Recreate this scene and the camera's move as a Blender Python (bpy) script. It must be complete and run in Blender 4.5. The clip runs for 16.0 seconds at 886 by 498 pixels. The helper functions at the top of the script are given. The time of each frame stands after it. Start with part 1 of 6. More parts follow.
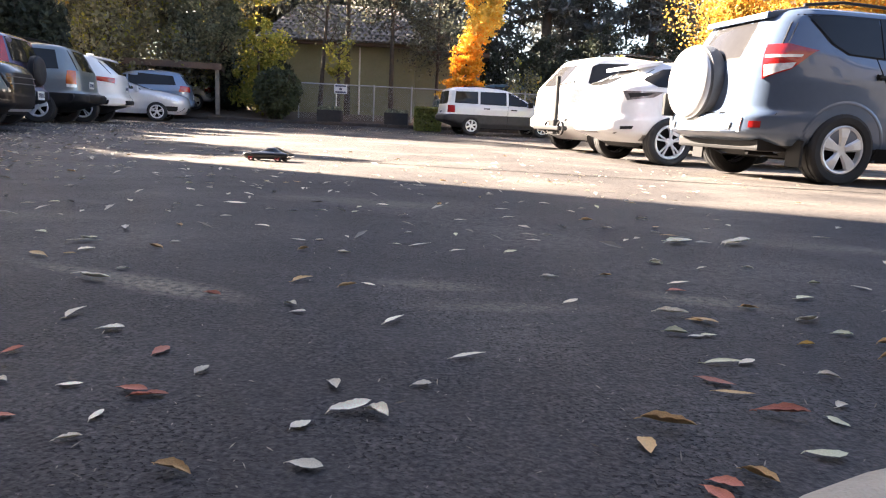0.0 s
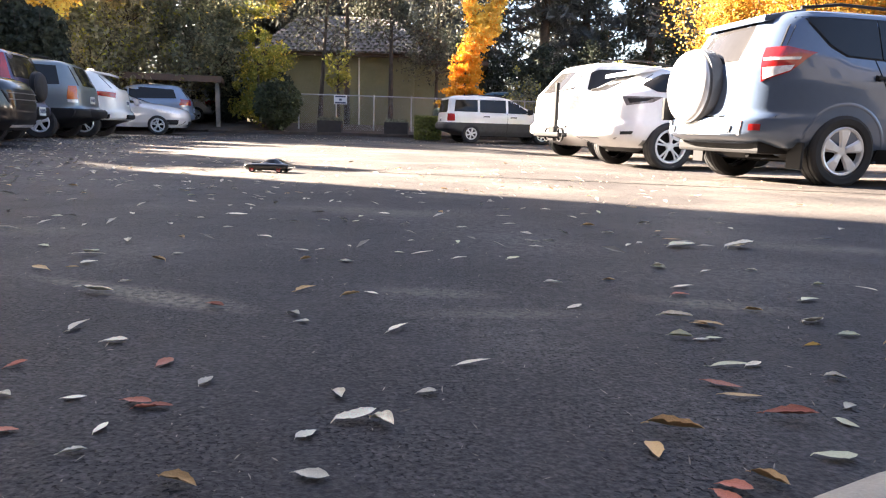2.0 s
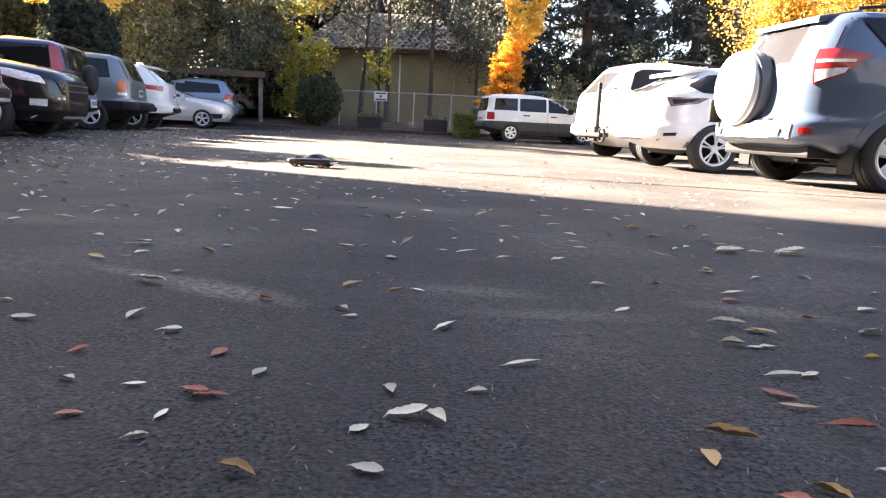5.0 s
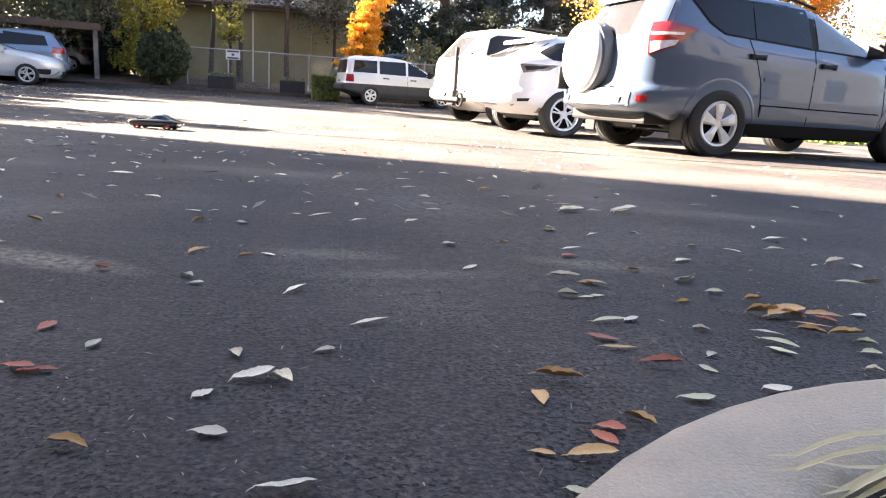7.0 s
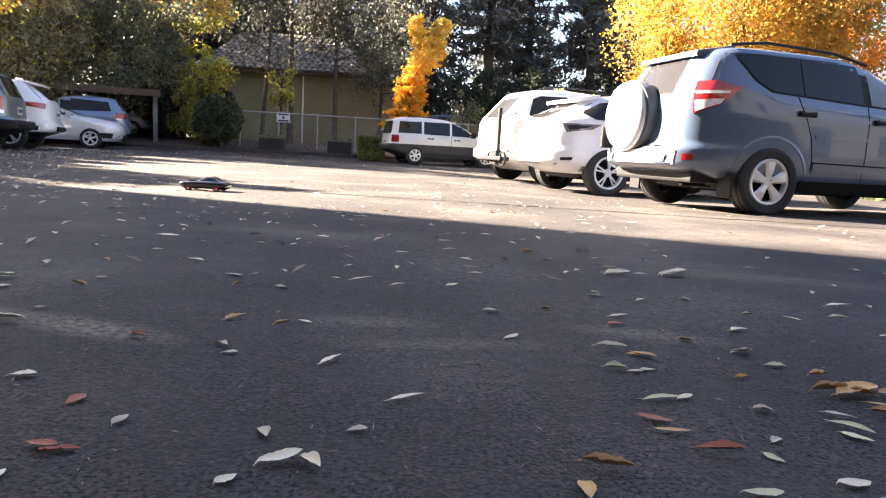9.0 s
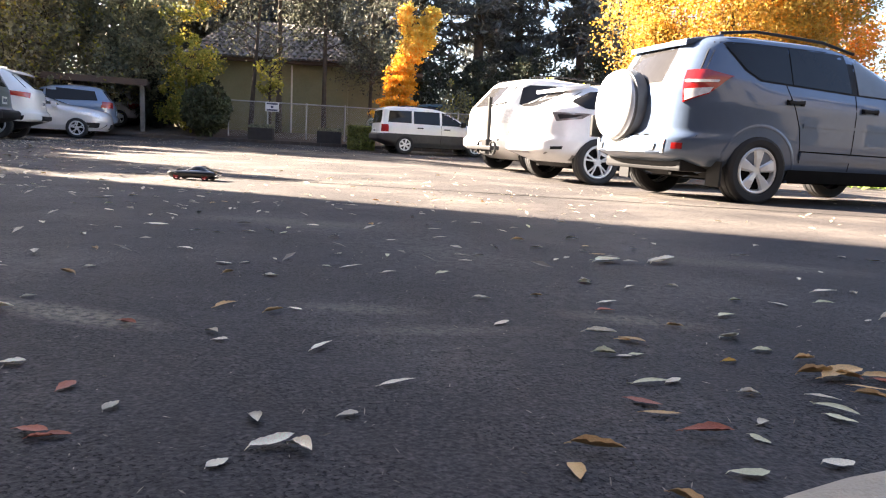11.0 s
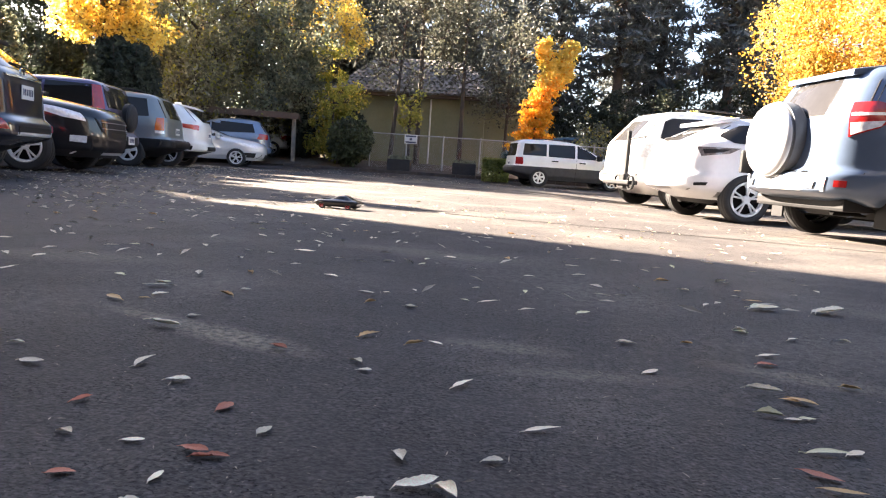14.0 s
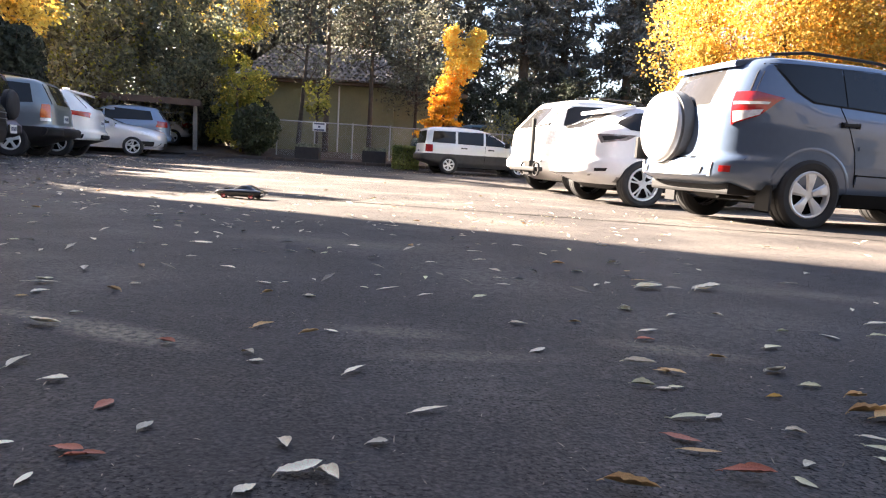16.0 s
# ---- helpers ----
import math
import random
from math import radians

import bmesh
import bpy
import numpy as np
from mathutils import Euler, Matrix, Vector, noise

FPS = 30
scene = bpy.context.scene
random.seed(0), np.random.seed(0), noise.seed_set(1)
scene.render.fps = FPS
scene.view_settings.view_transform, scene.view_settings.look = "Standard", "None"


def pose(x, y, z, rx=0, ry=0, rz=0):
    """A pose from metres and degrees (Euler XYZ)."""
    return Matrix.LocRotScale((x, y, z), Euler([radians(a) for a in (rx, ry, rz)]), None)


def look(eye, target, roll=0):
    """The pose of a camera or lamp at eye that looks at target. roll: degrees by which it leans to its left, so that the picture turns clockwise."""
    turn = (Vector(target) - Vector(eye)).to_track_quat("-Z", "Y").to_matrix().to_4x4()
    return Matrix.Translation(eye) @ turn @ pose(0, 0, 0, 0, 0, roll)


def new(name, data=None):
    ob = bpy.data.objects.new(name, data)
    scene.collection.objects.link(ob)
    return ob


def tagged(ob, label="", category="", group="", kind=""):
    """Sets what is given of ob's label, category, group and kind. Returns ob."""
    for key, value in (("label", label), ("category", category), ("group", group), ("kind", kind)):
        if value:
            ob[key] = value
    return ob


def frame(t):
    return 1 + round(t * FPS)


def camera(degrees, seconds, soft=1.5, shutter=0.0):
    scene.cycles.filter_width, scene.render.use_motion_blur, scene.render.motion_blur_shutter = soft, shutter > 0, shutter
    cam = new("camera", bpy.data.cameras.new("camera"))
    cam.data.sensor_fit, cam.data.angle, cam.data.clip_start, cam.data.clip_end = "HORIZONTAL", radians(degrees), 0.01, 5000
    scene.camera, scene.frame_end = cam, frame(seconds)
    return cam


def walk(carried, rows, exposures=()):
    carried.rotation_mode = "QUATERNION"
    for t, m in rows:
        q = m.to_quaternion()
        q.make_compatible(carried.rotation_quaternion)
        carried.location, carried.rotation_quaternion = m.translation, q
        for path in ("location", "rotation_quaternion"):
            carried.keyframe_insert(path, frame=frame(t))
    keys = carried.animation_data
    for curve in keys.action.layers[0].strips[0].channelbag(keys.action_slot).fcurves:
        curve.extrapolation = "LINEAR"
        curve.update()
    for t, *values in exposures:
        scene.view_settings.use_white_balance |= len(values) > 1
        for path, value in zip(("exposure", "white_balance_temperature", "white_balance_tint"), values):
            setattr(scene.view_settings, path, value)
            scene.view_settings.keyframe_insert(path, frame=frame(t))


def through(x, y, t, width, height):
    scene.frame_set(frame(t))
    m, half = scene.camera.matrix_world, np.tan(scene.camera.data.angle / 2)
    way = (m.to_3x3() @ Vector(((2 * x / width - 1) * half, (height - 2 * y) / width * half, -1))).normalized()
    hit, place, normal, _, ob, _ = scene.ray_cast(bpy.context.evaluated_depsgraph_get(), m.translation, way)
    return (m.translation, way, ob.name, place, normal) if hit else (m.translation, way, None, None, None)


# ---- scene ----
cam = camera(66.5, 16.0, 1.15)
PATH = [
    (0, (0.004, -0.004, 0.419), (0.005, 1.961, 0.048), 2.6),
    (0.5, (0.005, -0.008, 0.419), (0.026, 1.957, 0.051), 2.3),
    (1, (0.005, -0.004, 0.418), (0.025, 1.962, 0.05), 2.2),
    (1.5, (0.004, -0.004, 0.418), (0.022, 1.963, 0.056), 2.2),
    (2, (0.003, -0.002, 0.416), (-0.003, 1.968, 0.069), 1.6),
    (2.5, (0.0, -0.002, 0.416), (-0.015, 1.968, 0.07), 1.6),
    (3, (-0.002, -0.001, 0.418), (-0.033, 1.969, 0.073), 1.9),
    (3.5, (-0.004, 0.001, 0.416), (-0.063, 1.968, 0.064), 1.8),
    (4, (-0.01, 0.002, 0.416), (-0.092, 1.969, 0.064), 1.8),
    (4.2, (-0.009, 0.002, 0.416), (-0.089, 1.969, 0.067), 2.1),
    (6.3, (-0.064, -0.028, 0.411), (-0.212, 1.912, -0.055), 2.8),
    (6.5, (-0.046, -0.031, 0.407), (-0.066, 1.908, -0.083), 2.7),
    (7, (0.003, -0.027, 0.415), (0.297, 1.902, -0.023), 3.6),
    (7.5, (0.056, -0.006, 0.438), (0.494, 1.924, 0.149), 3.6),
    (8, (0.06, 0.01, 0.436), (0.413, 1.958, 0.15), 3.8),
    (8.5, (0.034, 0.024, 0.436), (0.242, 1.996, 0.174), 3.1),
    (8.7, (0.023, 0.025, 0.433), (0.184, 2.0, 0.161), 3.0),
    (10.8, (0.007, 0.024, 0.426), (0.169, 1.995, 0.129), 3.2),
    (11, (0.017, 0.021, 0.424), (0.207, 1.988, 0.116), 3.0),
    (11.5, (0.016, 0.02, 0.424), (0.15, 1.993, 0.125), 3.0),
    (12, (-0.006, 0.032, 0.425), (-0.063, 2.014, 0.161), 2.8),
    (12.5, (-0.046, 0.042, 0.431), (-0.341, 2.007, 0.195), 3.1),
    (13, (-0.042, 0.042, 0.438), (-0.33, 2.011, 0.244), 3.5),
    (13.5, (-0.034, 0.047, 0.437), (-0.284, 2.02, 0.221), 3.7),
    (14, (-0.019, 0.051, 0.432), (-0.214, 2.027, 0.194), 3.8),
    (14.5, (-0.002, 0.055, 0.431), (-0.128, 2.036, 0.185), 3.7),
    (15, (0.012, 0.05, 0.43), (-0.041, 2.036, 0.202), 3.5),
    (15.5, (0.031, 0.039, 0.431), (0.065, 2.022, 0.169), 3.4),
    (16, (0.032, 0.03, 0.436), (0.094, 2.013, 0.178), 3.4),
]
EXPOSURES = [(t, stops + 0.78, 6250, 17) for t, stops in ((0.0, 3.40), (2.0, 3.50), (4.2, 3.50), (6.3, 3.70), (7.0, 3.75), (7.5, 3.42), (8.5, 3.25), (11.0, 3.25), (12.5, 3.40), (16.0, 3.32))]
walk(cam, [(t, look(eye, target, roll)) for t, eye, target, roll in PATH], EXPOSURES)

# ---- daylight: low autumn sun from beyond the left-hand row ----
SUN_DIR = Vector((-0.909, 0.417, 0.0)) * math.cos(radians(27)) + Vector((0, 0, math.sin(radians(27))))
world = bpy.data.worlds.new("sky")
scene.world = world
world.use_nodes = True
wn = world.node_tree
sky = wn.nodes.new("ShaderNodeTexSky")
sky.sky_type = "NISHITA"
sky.sun_disc = False
sky.sun_elevation = radians(27)
sky.sun_rotation = math.atan2(SUN_DIR.x, SUN_DIR.y)
sky.air_density, sky.dust_density = 1.0, 2.5
wn.links.new(sky.outputs[0], wn.nodes["Background"].inputs[0])
wn.nodes["Background"].inputs[1].default_value = 0.028
sun = new("sun", bpy.data.lights.new("sun", "SUN"))
sun.data.energy, sun.data.angle, sun.data.color = 5.0, radians(0.55), (1.0, 0.85, 0.63)
sun.matrix_world = look(SUN_DIR * 60, (0, 0, 0))


# ---- materials ----
def mat(name, color, rough=0.6, metal=0.0, vary=0.25, scale=8.0, bump=0.0, bump_scale=60.0, coat=0.0, spec=0.5, second=None, rand=0.0, detail_scale=None):
    m = bpy.data.materials.new(name)
    m.use_nodes = True
    nt, b = m.node_tree, m.node_tree.nodes["Principled BSDF"]
    N, L = nt.nodes.new, nt.links.new
    b.inputs["Roughness"].default_value = rough
    b.inputs["Metallic"].default_value = metal
    b.inputs["Coat Weight"].default_value = coat
    b.inputs["Coat Roughness"].default_value = 0.025
    b.inputs["Specular IOR Level"].default_value = spec
    geo = N("ShaderNodeTexCoord")
    n1 = N("ShaderNodeTexNoise")
    n1.inputs["Scale"].default_value, n1.inputs["Detail"].default_value = scale, 6
    L(geo.outputs["Object"], n1.inputs["Vector"])
    n2 = N("ShaderNodeTexNoise")
    n2.inputs["Scale"].default_value, n2.inputs["Detail"].default_value = detail_scale or scale * 9, 3
    L(geo.outputs["Object"], n2.inputs["Vector"])
    add = N("ShaderNodeMath")
    add.operation = "MULTIPLY_ADD"
    L(n1.outputs[0], add.inputs[0])
    add.inputs[1].default_value = 0.65
    sc = N("ShaderNodeMath")
    sc.operation = "MULTIPLY"
    L(n2.outputs[0], sc.inputs[0])
    sc.inputs[1].default_value = 0.35
    L(sc.outputs[0], add.inputs[2])
    ramp = N("ShaderNodeValToRGB")
    c = Vector(color)
    lo, hi = c * (1 - vary), (Vector(second) if second else c * (1 + vary))
    ramp.color_ramp.elements[0].position, ramp.color_ramp.elements[1].position = 0.3, 0.7
    ramp.color_ramp.elements[0].color, ramp.color_ramp.elements[1].color = (*lo, 1), (*hi, 1)
    L(add.outputs[0], ramp.inputs[0])
    out = ramp.outputs[0]
    if rand:
        oi = N("ShaderNodeObjectInfo")
        hsv = N("ShaderNodeHueSaturation")
        mr = N("ShaderNodeMapRange")
        mr.inputs[3].default_value, mr.inputs[4].default_value = 1 - rand, 1 + rand
        L(oi.outputs["Random"], mr.inputs[0])
        L(mr.outputs[0], hsv.inputs["Value"])
        L(out, hsv.inputs["Color"])
        out = hsv.outputs[0]
    L(out, b.inputs["Base Color"])
    if bump:
        n3 = N("ShaderNodeTexNoise")
        n3.inputs["Scale"].default_value, n3.inputs["Detail"].default_value = bump_scale, 4
        L(geo.outputs["Object"], n3.inputs["Vector"])
        bp = N("ShaderNodeBump")
        bp.inputs["Strength"].default_value, bp.inputs["Distance"].default_value = bump, 0.01
        L(n3.outputs[0], bp.inputs["Height"])
        L(bp.outputs[0], b.inputs["Normal"])
    return m


def leaf_mat(name, color, second, rough=0.55, through=0.5, hue=0.03):
    """Foliage: each leaf or clump differs a little, and light comes through it."""
    m = bpy.data.materials.new(name)
    m.use_nodes = True
    nt, b = m.node_tree, m.node_tree.nodes["Principled BSDF"]
    N, L = nt.nodes.new, nt.links.new
    geo = N("ShaderNodeNewGeometry")
    ramp = N("ShaderNodeValToRGB")
    ramp.color_ramp.elements[0].color, ramp.color_ramp.elements[1].color = (*color, 1), (*second, 1)
    L(geo.outputs["Random Per Island"], ramp.inputs[0])
    tc = N("ShaderNodeTexCoord")
    nz = N("ShaderNodeTexNoise")
    nz.inputs["Scale"].default_value = 0.7
    L(tc.outputs["Object"], nz.inputs["Vector"])
    hsv = N("ShaderNodeHueSaturation")
    mr = N("ShaderNodeMapRange")
    mr.inputs[1].default_value, mr.inputs[2].default_value, mr.inputs[3].default_value, mr.inputs[4].default_value = 0.3, 0.7, 0.65, 1.35
    L(nz.outputs[0], mr.inputs[0])
    L(mr.outputs[0], hsv.inputs["Value"])
    L(ramp.outputs[0], hsv.inputs["Color"])
    L(hsv.outputs[0], b.inputs["Base Color"])
    b.inputs["Roughness"].default_value = rough
    tr = N("ShaderNodeBsdfTranslucent")
    L(hsv.outputs[0], tr.inputs["Color"])
    mix = N("ShaderNodeMixShader")
    mix.inputs[0].default_value = through
    L(b.outputs[0], mix.inputs[1])
    L(tr.outputs[0], mix.inputs[2])
    L(mix.outputs[0], nt.nodes["Material Output"].inputs[0])
    return m


def asphalt_mat():
    m = bpy.data.materials.new("asphalt")
    m.use_nodes = True
    nt, b = m.node_tree, m.node_tree.nodes["Principled BSDF"]
    N, L = nt.nodes.new, nt.links.new
    tc = N("ShaderNodeTexCoord")

    def noise_node(scale, detail=4, kind="ShaderNodeTexNoise"):
        n = N(kind)
        n.inputs["Scale"].default_value = scale
        if kind == "ShaderNodeTexNoise":
            n.inputs["Detail"].default_value = detail
        L(tc.outputs["Object"], n.inputs["Vector"])
        return n

    def ramp(src, stops):
        r = N("ShaderNodeValToRGB")
        e = r.color_ramp.elements
        e[0].position, e[0].color = stops[0][0], (*stops[0][1], 1)
        e[1].position, e[1].color = stops[-1][0], (*stops[-1][1], 1)
        for p, c in stops[1:-1]:
            e.new(p).color = (*c, 1)
        L(src, r.inputs[0])
        return r.outputs[0]

    def mix(kind, fac, a, c):
        x = N("ShaderNodeMix")
        x.data_type, x.blend_type = "RGBA", kind
        if isinstance(fac, float):
            x.inputs[0].default_value = fac
        else:
            L(fac, x.inputs[0])
        L(a, x.inputs[6])
        L(c, x.inputs[7])
        return x.outputs[2]

    base = ramp(noise_node(1.1, 7).outputs[0], [(0.32, (0.031, 0.0265, 0.0255)), (0.52, (0.0465, 0.040, 0.0375)), (0.68, (0.078, 0.067, 0.060))])
    grain = ramp(noise_node(105, 3).outputs[0], [(0.34, (0.55, 0.55, 0.55)), (0.5, (0.98, 0.98, 0.98)), (0.68, (1.6, 1.58, 1.56))])
    mottle = ramp(noise_node(30, 6).outputs[0], [(0.30, (0.72, 0.72, 0.72)), (0.5, (1, 1, 1)), (0.72, (1.3, 1.3, 1.3))])
    col = mix("MULTIPLY", 1.0, mix("MULTIPLY", 1.0, base, mottle), grain)
    # open pores between the stones, in patches where the binder has worn away; their shade is multiplied into the
    # colour
    worn = ramp(noise_node(4.5, 4).outputs[0], [(0.38, (1, 1, 1)), (0.58, (0, 0, 0))])
    pores = ramp(noise_node(115, 2).outputs[0], [(0.37, (0.0, 0.0, 0.0)), (0.44, (1, 1, 1))])
    height = mix("LIGHTEN", 1.0, pores, worn)
    shade = ramp(height, [(0.0, (0.22, 0.22, 0.22)), (1.0, (1.03, 1.03, 1.03))])
    col = mix("MULTIPLY", 1.0, col, shade)
    # pale fine dust in drifts
    d1 = ramp(noise_node(0.55, 5).outputs[0], [(0.48, (0, 0, 0)), (0.68, (1, 1, 1))])
    d2 = ramp(noise_node(35, 5).outputs[0], [(0.42, (0, 0, 0)), (0.62, (0.6, 0.6, 0.6))])
    dust = mix("MULTIPLY", 1.0, d1, d2)
    tan = N("ShaderNodeRGB")
    tan.outputs[0].default_value = (0.17, 0.155, 0.135, 1)
    bw = N("ShaderNodeRGBToBW")
    L(dust, bw.inputs[0])
    col = mix("MIX", bw.outputs[0], col, tan.outputs[0])
    # thin drifts of washed-out sand
    sand = N("ShaderNodeRGB")
    sand.outputs[0].default_value = (0.27, 0.23, 0.17, 1)
    sift = ramp(noise_node(55, 6).outputs[0], [(0.34, (0.1, 0.1, 0.1)), (0.62, (1, 1, 1))])
    for sx, sy, ln, wd, turn, strength in ((-0.66, 1.57, 0.30, 0.085, -23, 0.85), (-0.95, 1.70, 0.22, 0.05, -20, 0.5), (-0.02, 1.70, 0.22, 0.07, -6, 0.45), (0.68, 1.66, 0.26, 0.08, -17, 0.5), (0.15, 1.52, 0.3, 0.06, 6, 0.35), (-1.7, 2.5, 0.5, 0.2, 10, 0.35), (1.5, 2.6, 0.6, 0.16, -12, 0.3), (-0.4, 3.4, 0.7, 0.2, -8, 0.3)):
        mp = N("ShaderNodeMapping")
        mp.vector_type = "TEXTURE"
        mp.inputs["Location"].default_value = (sx, sy, 0)
        mp.inputs["Rotation"].default_value = (0, 0, radians(turn))
        mp.inputs["Scale"].default_value = (ln, wd, 1)
        L(tc.outputs["Object"], mp.inputs["Vector"])
        gr = N("ShaderNodeTexGradient")
        gr.gradient_type = "SPHERICAL"
        L(mp.outputs[0], gr.inputs[0])
        fade = ramp(gr.outputs["Fac"], [(0.0, (0, 0, 0)), (0.75, (strength, strength, strength))])
        bs = N("ShaderNodeRGBToBW")
        L(mix("MULTIPLY", 1.0, fade, sift), bs.inputs[0])
        col = mix("MIX", bs.outputs[0], col, sand.outputs[0])
    # bits of grit and torn leaf
    v = noise_node(16, kind="ShaderNodeTexVoronoi")
    sp = ramp(v.outputs["Distance"], [(0.0, (1, 1, 1)), (0.045, (0, 0, 0))])
    bw2 = N("ShaderNodeRGBToBW")
    L(sp, bw2.inputs[0])
    pale = N("ShaderNodeRGB")
    pale.outputs[0].default_value = (0.22, 0.2, 0.17, 1)
    col = mix("MIX", bw2.outputs[0], col, pale.outputs[0])
    L(col, b.inputs["Base Color"])
    b.inputs["Roughness"].default_value = 0.75
    b.inputs["Specular IOR Level"].default_value = 0.3
    bp = N("ShaderNodeBump")
    bp.inputs["Strength"].default_value, bp.inputs["Distance"].default_value = 0.6, 0.006
    L(noise_node(140, 3).outputs[0], bp.inputs["Height"])
    bp2 = N("ShaderNodeBump")
    bp2.inputs["Strength"].default_value, bp2.inputs["Distance"].default_value = 1.0, 0.006
    hb = N("ShaderNodeRGBToBW")
    L(height, hb.inputs[0])
    L(hb.outputs[0], bp2.inputs["Height"])
    L(bp.outputs[0], bp2.inputs["Normal"])
    L(bp2.outputs[0], b.inputs["Normal"])
    return m


M = {}
M["asphalt"] = asphalt_mat()
M["concrete"] = mat("concrete", (0.46, 0.385, 0.285), 0.9, vary=0.22, scale=9, bump=0.5, bump_scale=240, detail_scale=230)
M["soil"] = mat("soil", (0.07, 0.05, 0.035), 0.95, vary=0.4, scale=6, bump=0.8, bump_scale=40)
M["tyre"] = mat("tyre_rubber", (0.018, 0.018, 0.019), 0.75, scale=12)
M["trim"] = mat("black_plastic", (0.013, 0.013, 0.014), 0.6, scale=10, spec=0.25)
M["greyclad"] = mat("grey_cladding", (0.038, 0.039, 0.042), 0.6, scale=10)
M["under"] = mat("underbody", (0.006, 0.006, 0.006), 0.95, spec=0.08)
M["alloy"] = mat("alloy", (0.70, 0.71, 0.72), 0.35, 0.45, vary=0.12)
M["darkalloy"] = mat("dark_alloy", (0.25, 0.25, 0.26), 0.35, 0.7, vary=0.12)
M["chrome"] = mat("chrome", (0.75, 0.76, 0.78), 0.12, 1.0, vary=0.05)
M["glass"] = mat("tinted_glass", (0.016, 0.015, 0.014), 0.03, vary=0.1, spec=0.3)
M["skyglass"] = mat("raked_rear_glass", (0.02, 0.021, 0.024), 0.03, vary=0.1, spec=0.9)
M["backglass"] = mat("heated_rear_glass", (0.03, 0.029, 0.03), 0.05, vary=0.15, scale=2.0, spec=0.12)
# opaque: brightness seen through the pane is put into a paler, mottled colour
M["lightglass"] = mat("glass_painted_bright", (0.15, 0.158, 0.16), 0.03, vary=0.3, scale=1.2, spec=0.7, detail_scale=2.4)
M["coverside"] = mat("grey_cover_rim", (0.11, 0.114, 0.122), 0.45, vary=0.15, scale=6)
M["redlens"] = mat("red_lens", (0.36, 0.016, 0.015), 0.15, vary=0.25, scale=30, coat=1.0)
M["orangelens"] = mat("orange_lens", (0.6, 0.12, 0.02), 0.15, vary=0.25, scale=30, coat=1.0)
M["clearlens"] = mat("clear_lens", (0.85, 0.85, 0.86), 0.10, 0.2, vary=0.3, scale=25, coat=1.0)
M["smokelens"] = mat("smoked_lens", (0.22, 0.20, 0.20), 0.12, 0.2, vary=0.4, scale=25, coat=1.0)
M["plate"] = mat("plate_white", (0.62, 0.63, 0.62), 0.45, vary=0.08)
M["ink"] = mat("plate_ink", (0.06, 0.07, 0.12), 0.5, vary=0.1)
M["bark"] = mat("bark", (0.075, 0.058, 0.045), 0.9, vary=0.4, scale=5, bump=0.9, bump_scale=25)
M["palebark"] = mat("pale_bark", (0.22, 0.19, 0.16), 0.9, vary=0.35, scale=5, bump=0.7, bump_scale=25)
M["olive"] = mat("olive_siding", (0.25, 0.245, 0.145), 0.8, vary=0.14, scale=1.2, bump=0.2, bump_scale=30)
M["fascia"] = mat("brown_fascia", (0.10, 0.065, 0.045), 0.75, vary=0.25, scale=3)
M["rooftile"] = mat("roof_tile", (0.17, 0.155, 0.145), 0.8, vary=0.4, scale=3, bump=0.4, bump_scale=30, rand=0.25)
M["darkwood"] = mat("dark_wood", (0.06, 0.048, 0.04), 0.85, vary=0.35, scale=5, bump=0.4, bump_scale=30)
M["galv"] = mat("galvanised_wire", (0.42, 0.43, 0.43), 0.45, 0.6, vary=0.15)
M["signwhite"] = mat("sign_white", (0.75, 0.76, 0.76), 0.4, vary=0.06)
M["pot"] = mat("dark_planter", (0.03, 0.028, 0.027), 0.8, vary=0.3)
M["palewall"] = mat("pale_render", (0.72, 0.70, 0.66), 0.85, vary=0.08, scale=0.8)
M["greyroof"] = mat("grey_roof", (0.2, 0.2, 0.21), 0.8, vary=0.2)
M["wingwall"] = mat("dark_siding", (0.085, 0.078, 0.07), 0.85, vary=0.2, scale=1.0)
M["blockwall"] = mat("building_wall", (0.22, 0.20, 0.17), 0.85, vary=0.15, scale=1.0)
M["grass"] = leaf_mat("lawn_grass", (0.10, 0.16, 0.03), (0.20, 0.26, 0.05))
M["palegrass"] = leaf_mat("ornamental_grass", (0.70, 0.60, 0.33), (0.90, 0.80, 0.52), through=0.15)
M["green"] = leaf_mat("green_leaf", (0.115, 0.136, 0.10), (0.32, 0.333, 0.22), through=0.5)
M["deepgreen"] = leaf_mat("deep_green_leaf", (0.05, 0.066, 0.032), (0.12, 0.14, 0.065), 0.7, through=0.3)
M["greygreen"] = leaf_mat("dull_green_leaf", (0.055, 0.06, 0.045), (0.17, 0.17, 0.12), through=0.3)
M["olivegreen"] = leaf_mat("olive_leaf", (0.165, 0.165, 0.115), (0.45, 0.42, 0.255), through=0.55)
M["darkgreen"] = leaf_mat("dark_needles", (0.026, 0.034, 0.024), (0.055, 0.068, 0.044), 0.85, through=0.2)
M["conifer"] = leaf_mat("conifer_needles", (0.062, 0.074, 0.072), (0.16, 0.17, 0.16), through=0.25)
M["yellow"] = leaf_mat("yellow_leaf", (0.36, 0.215, 0.03), (0.52, 0.37, 0.075), through=0.38)
M["brightyellow"] = leaf_mat("bright_yellow_leaf", (0.86, 0.61, 0.09), (0.93, 0.78, 0.25), through=0.55)
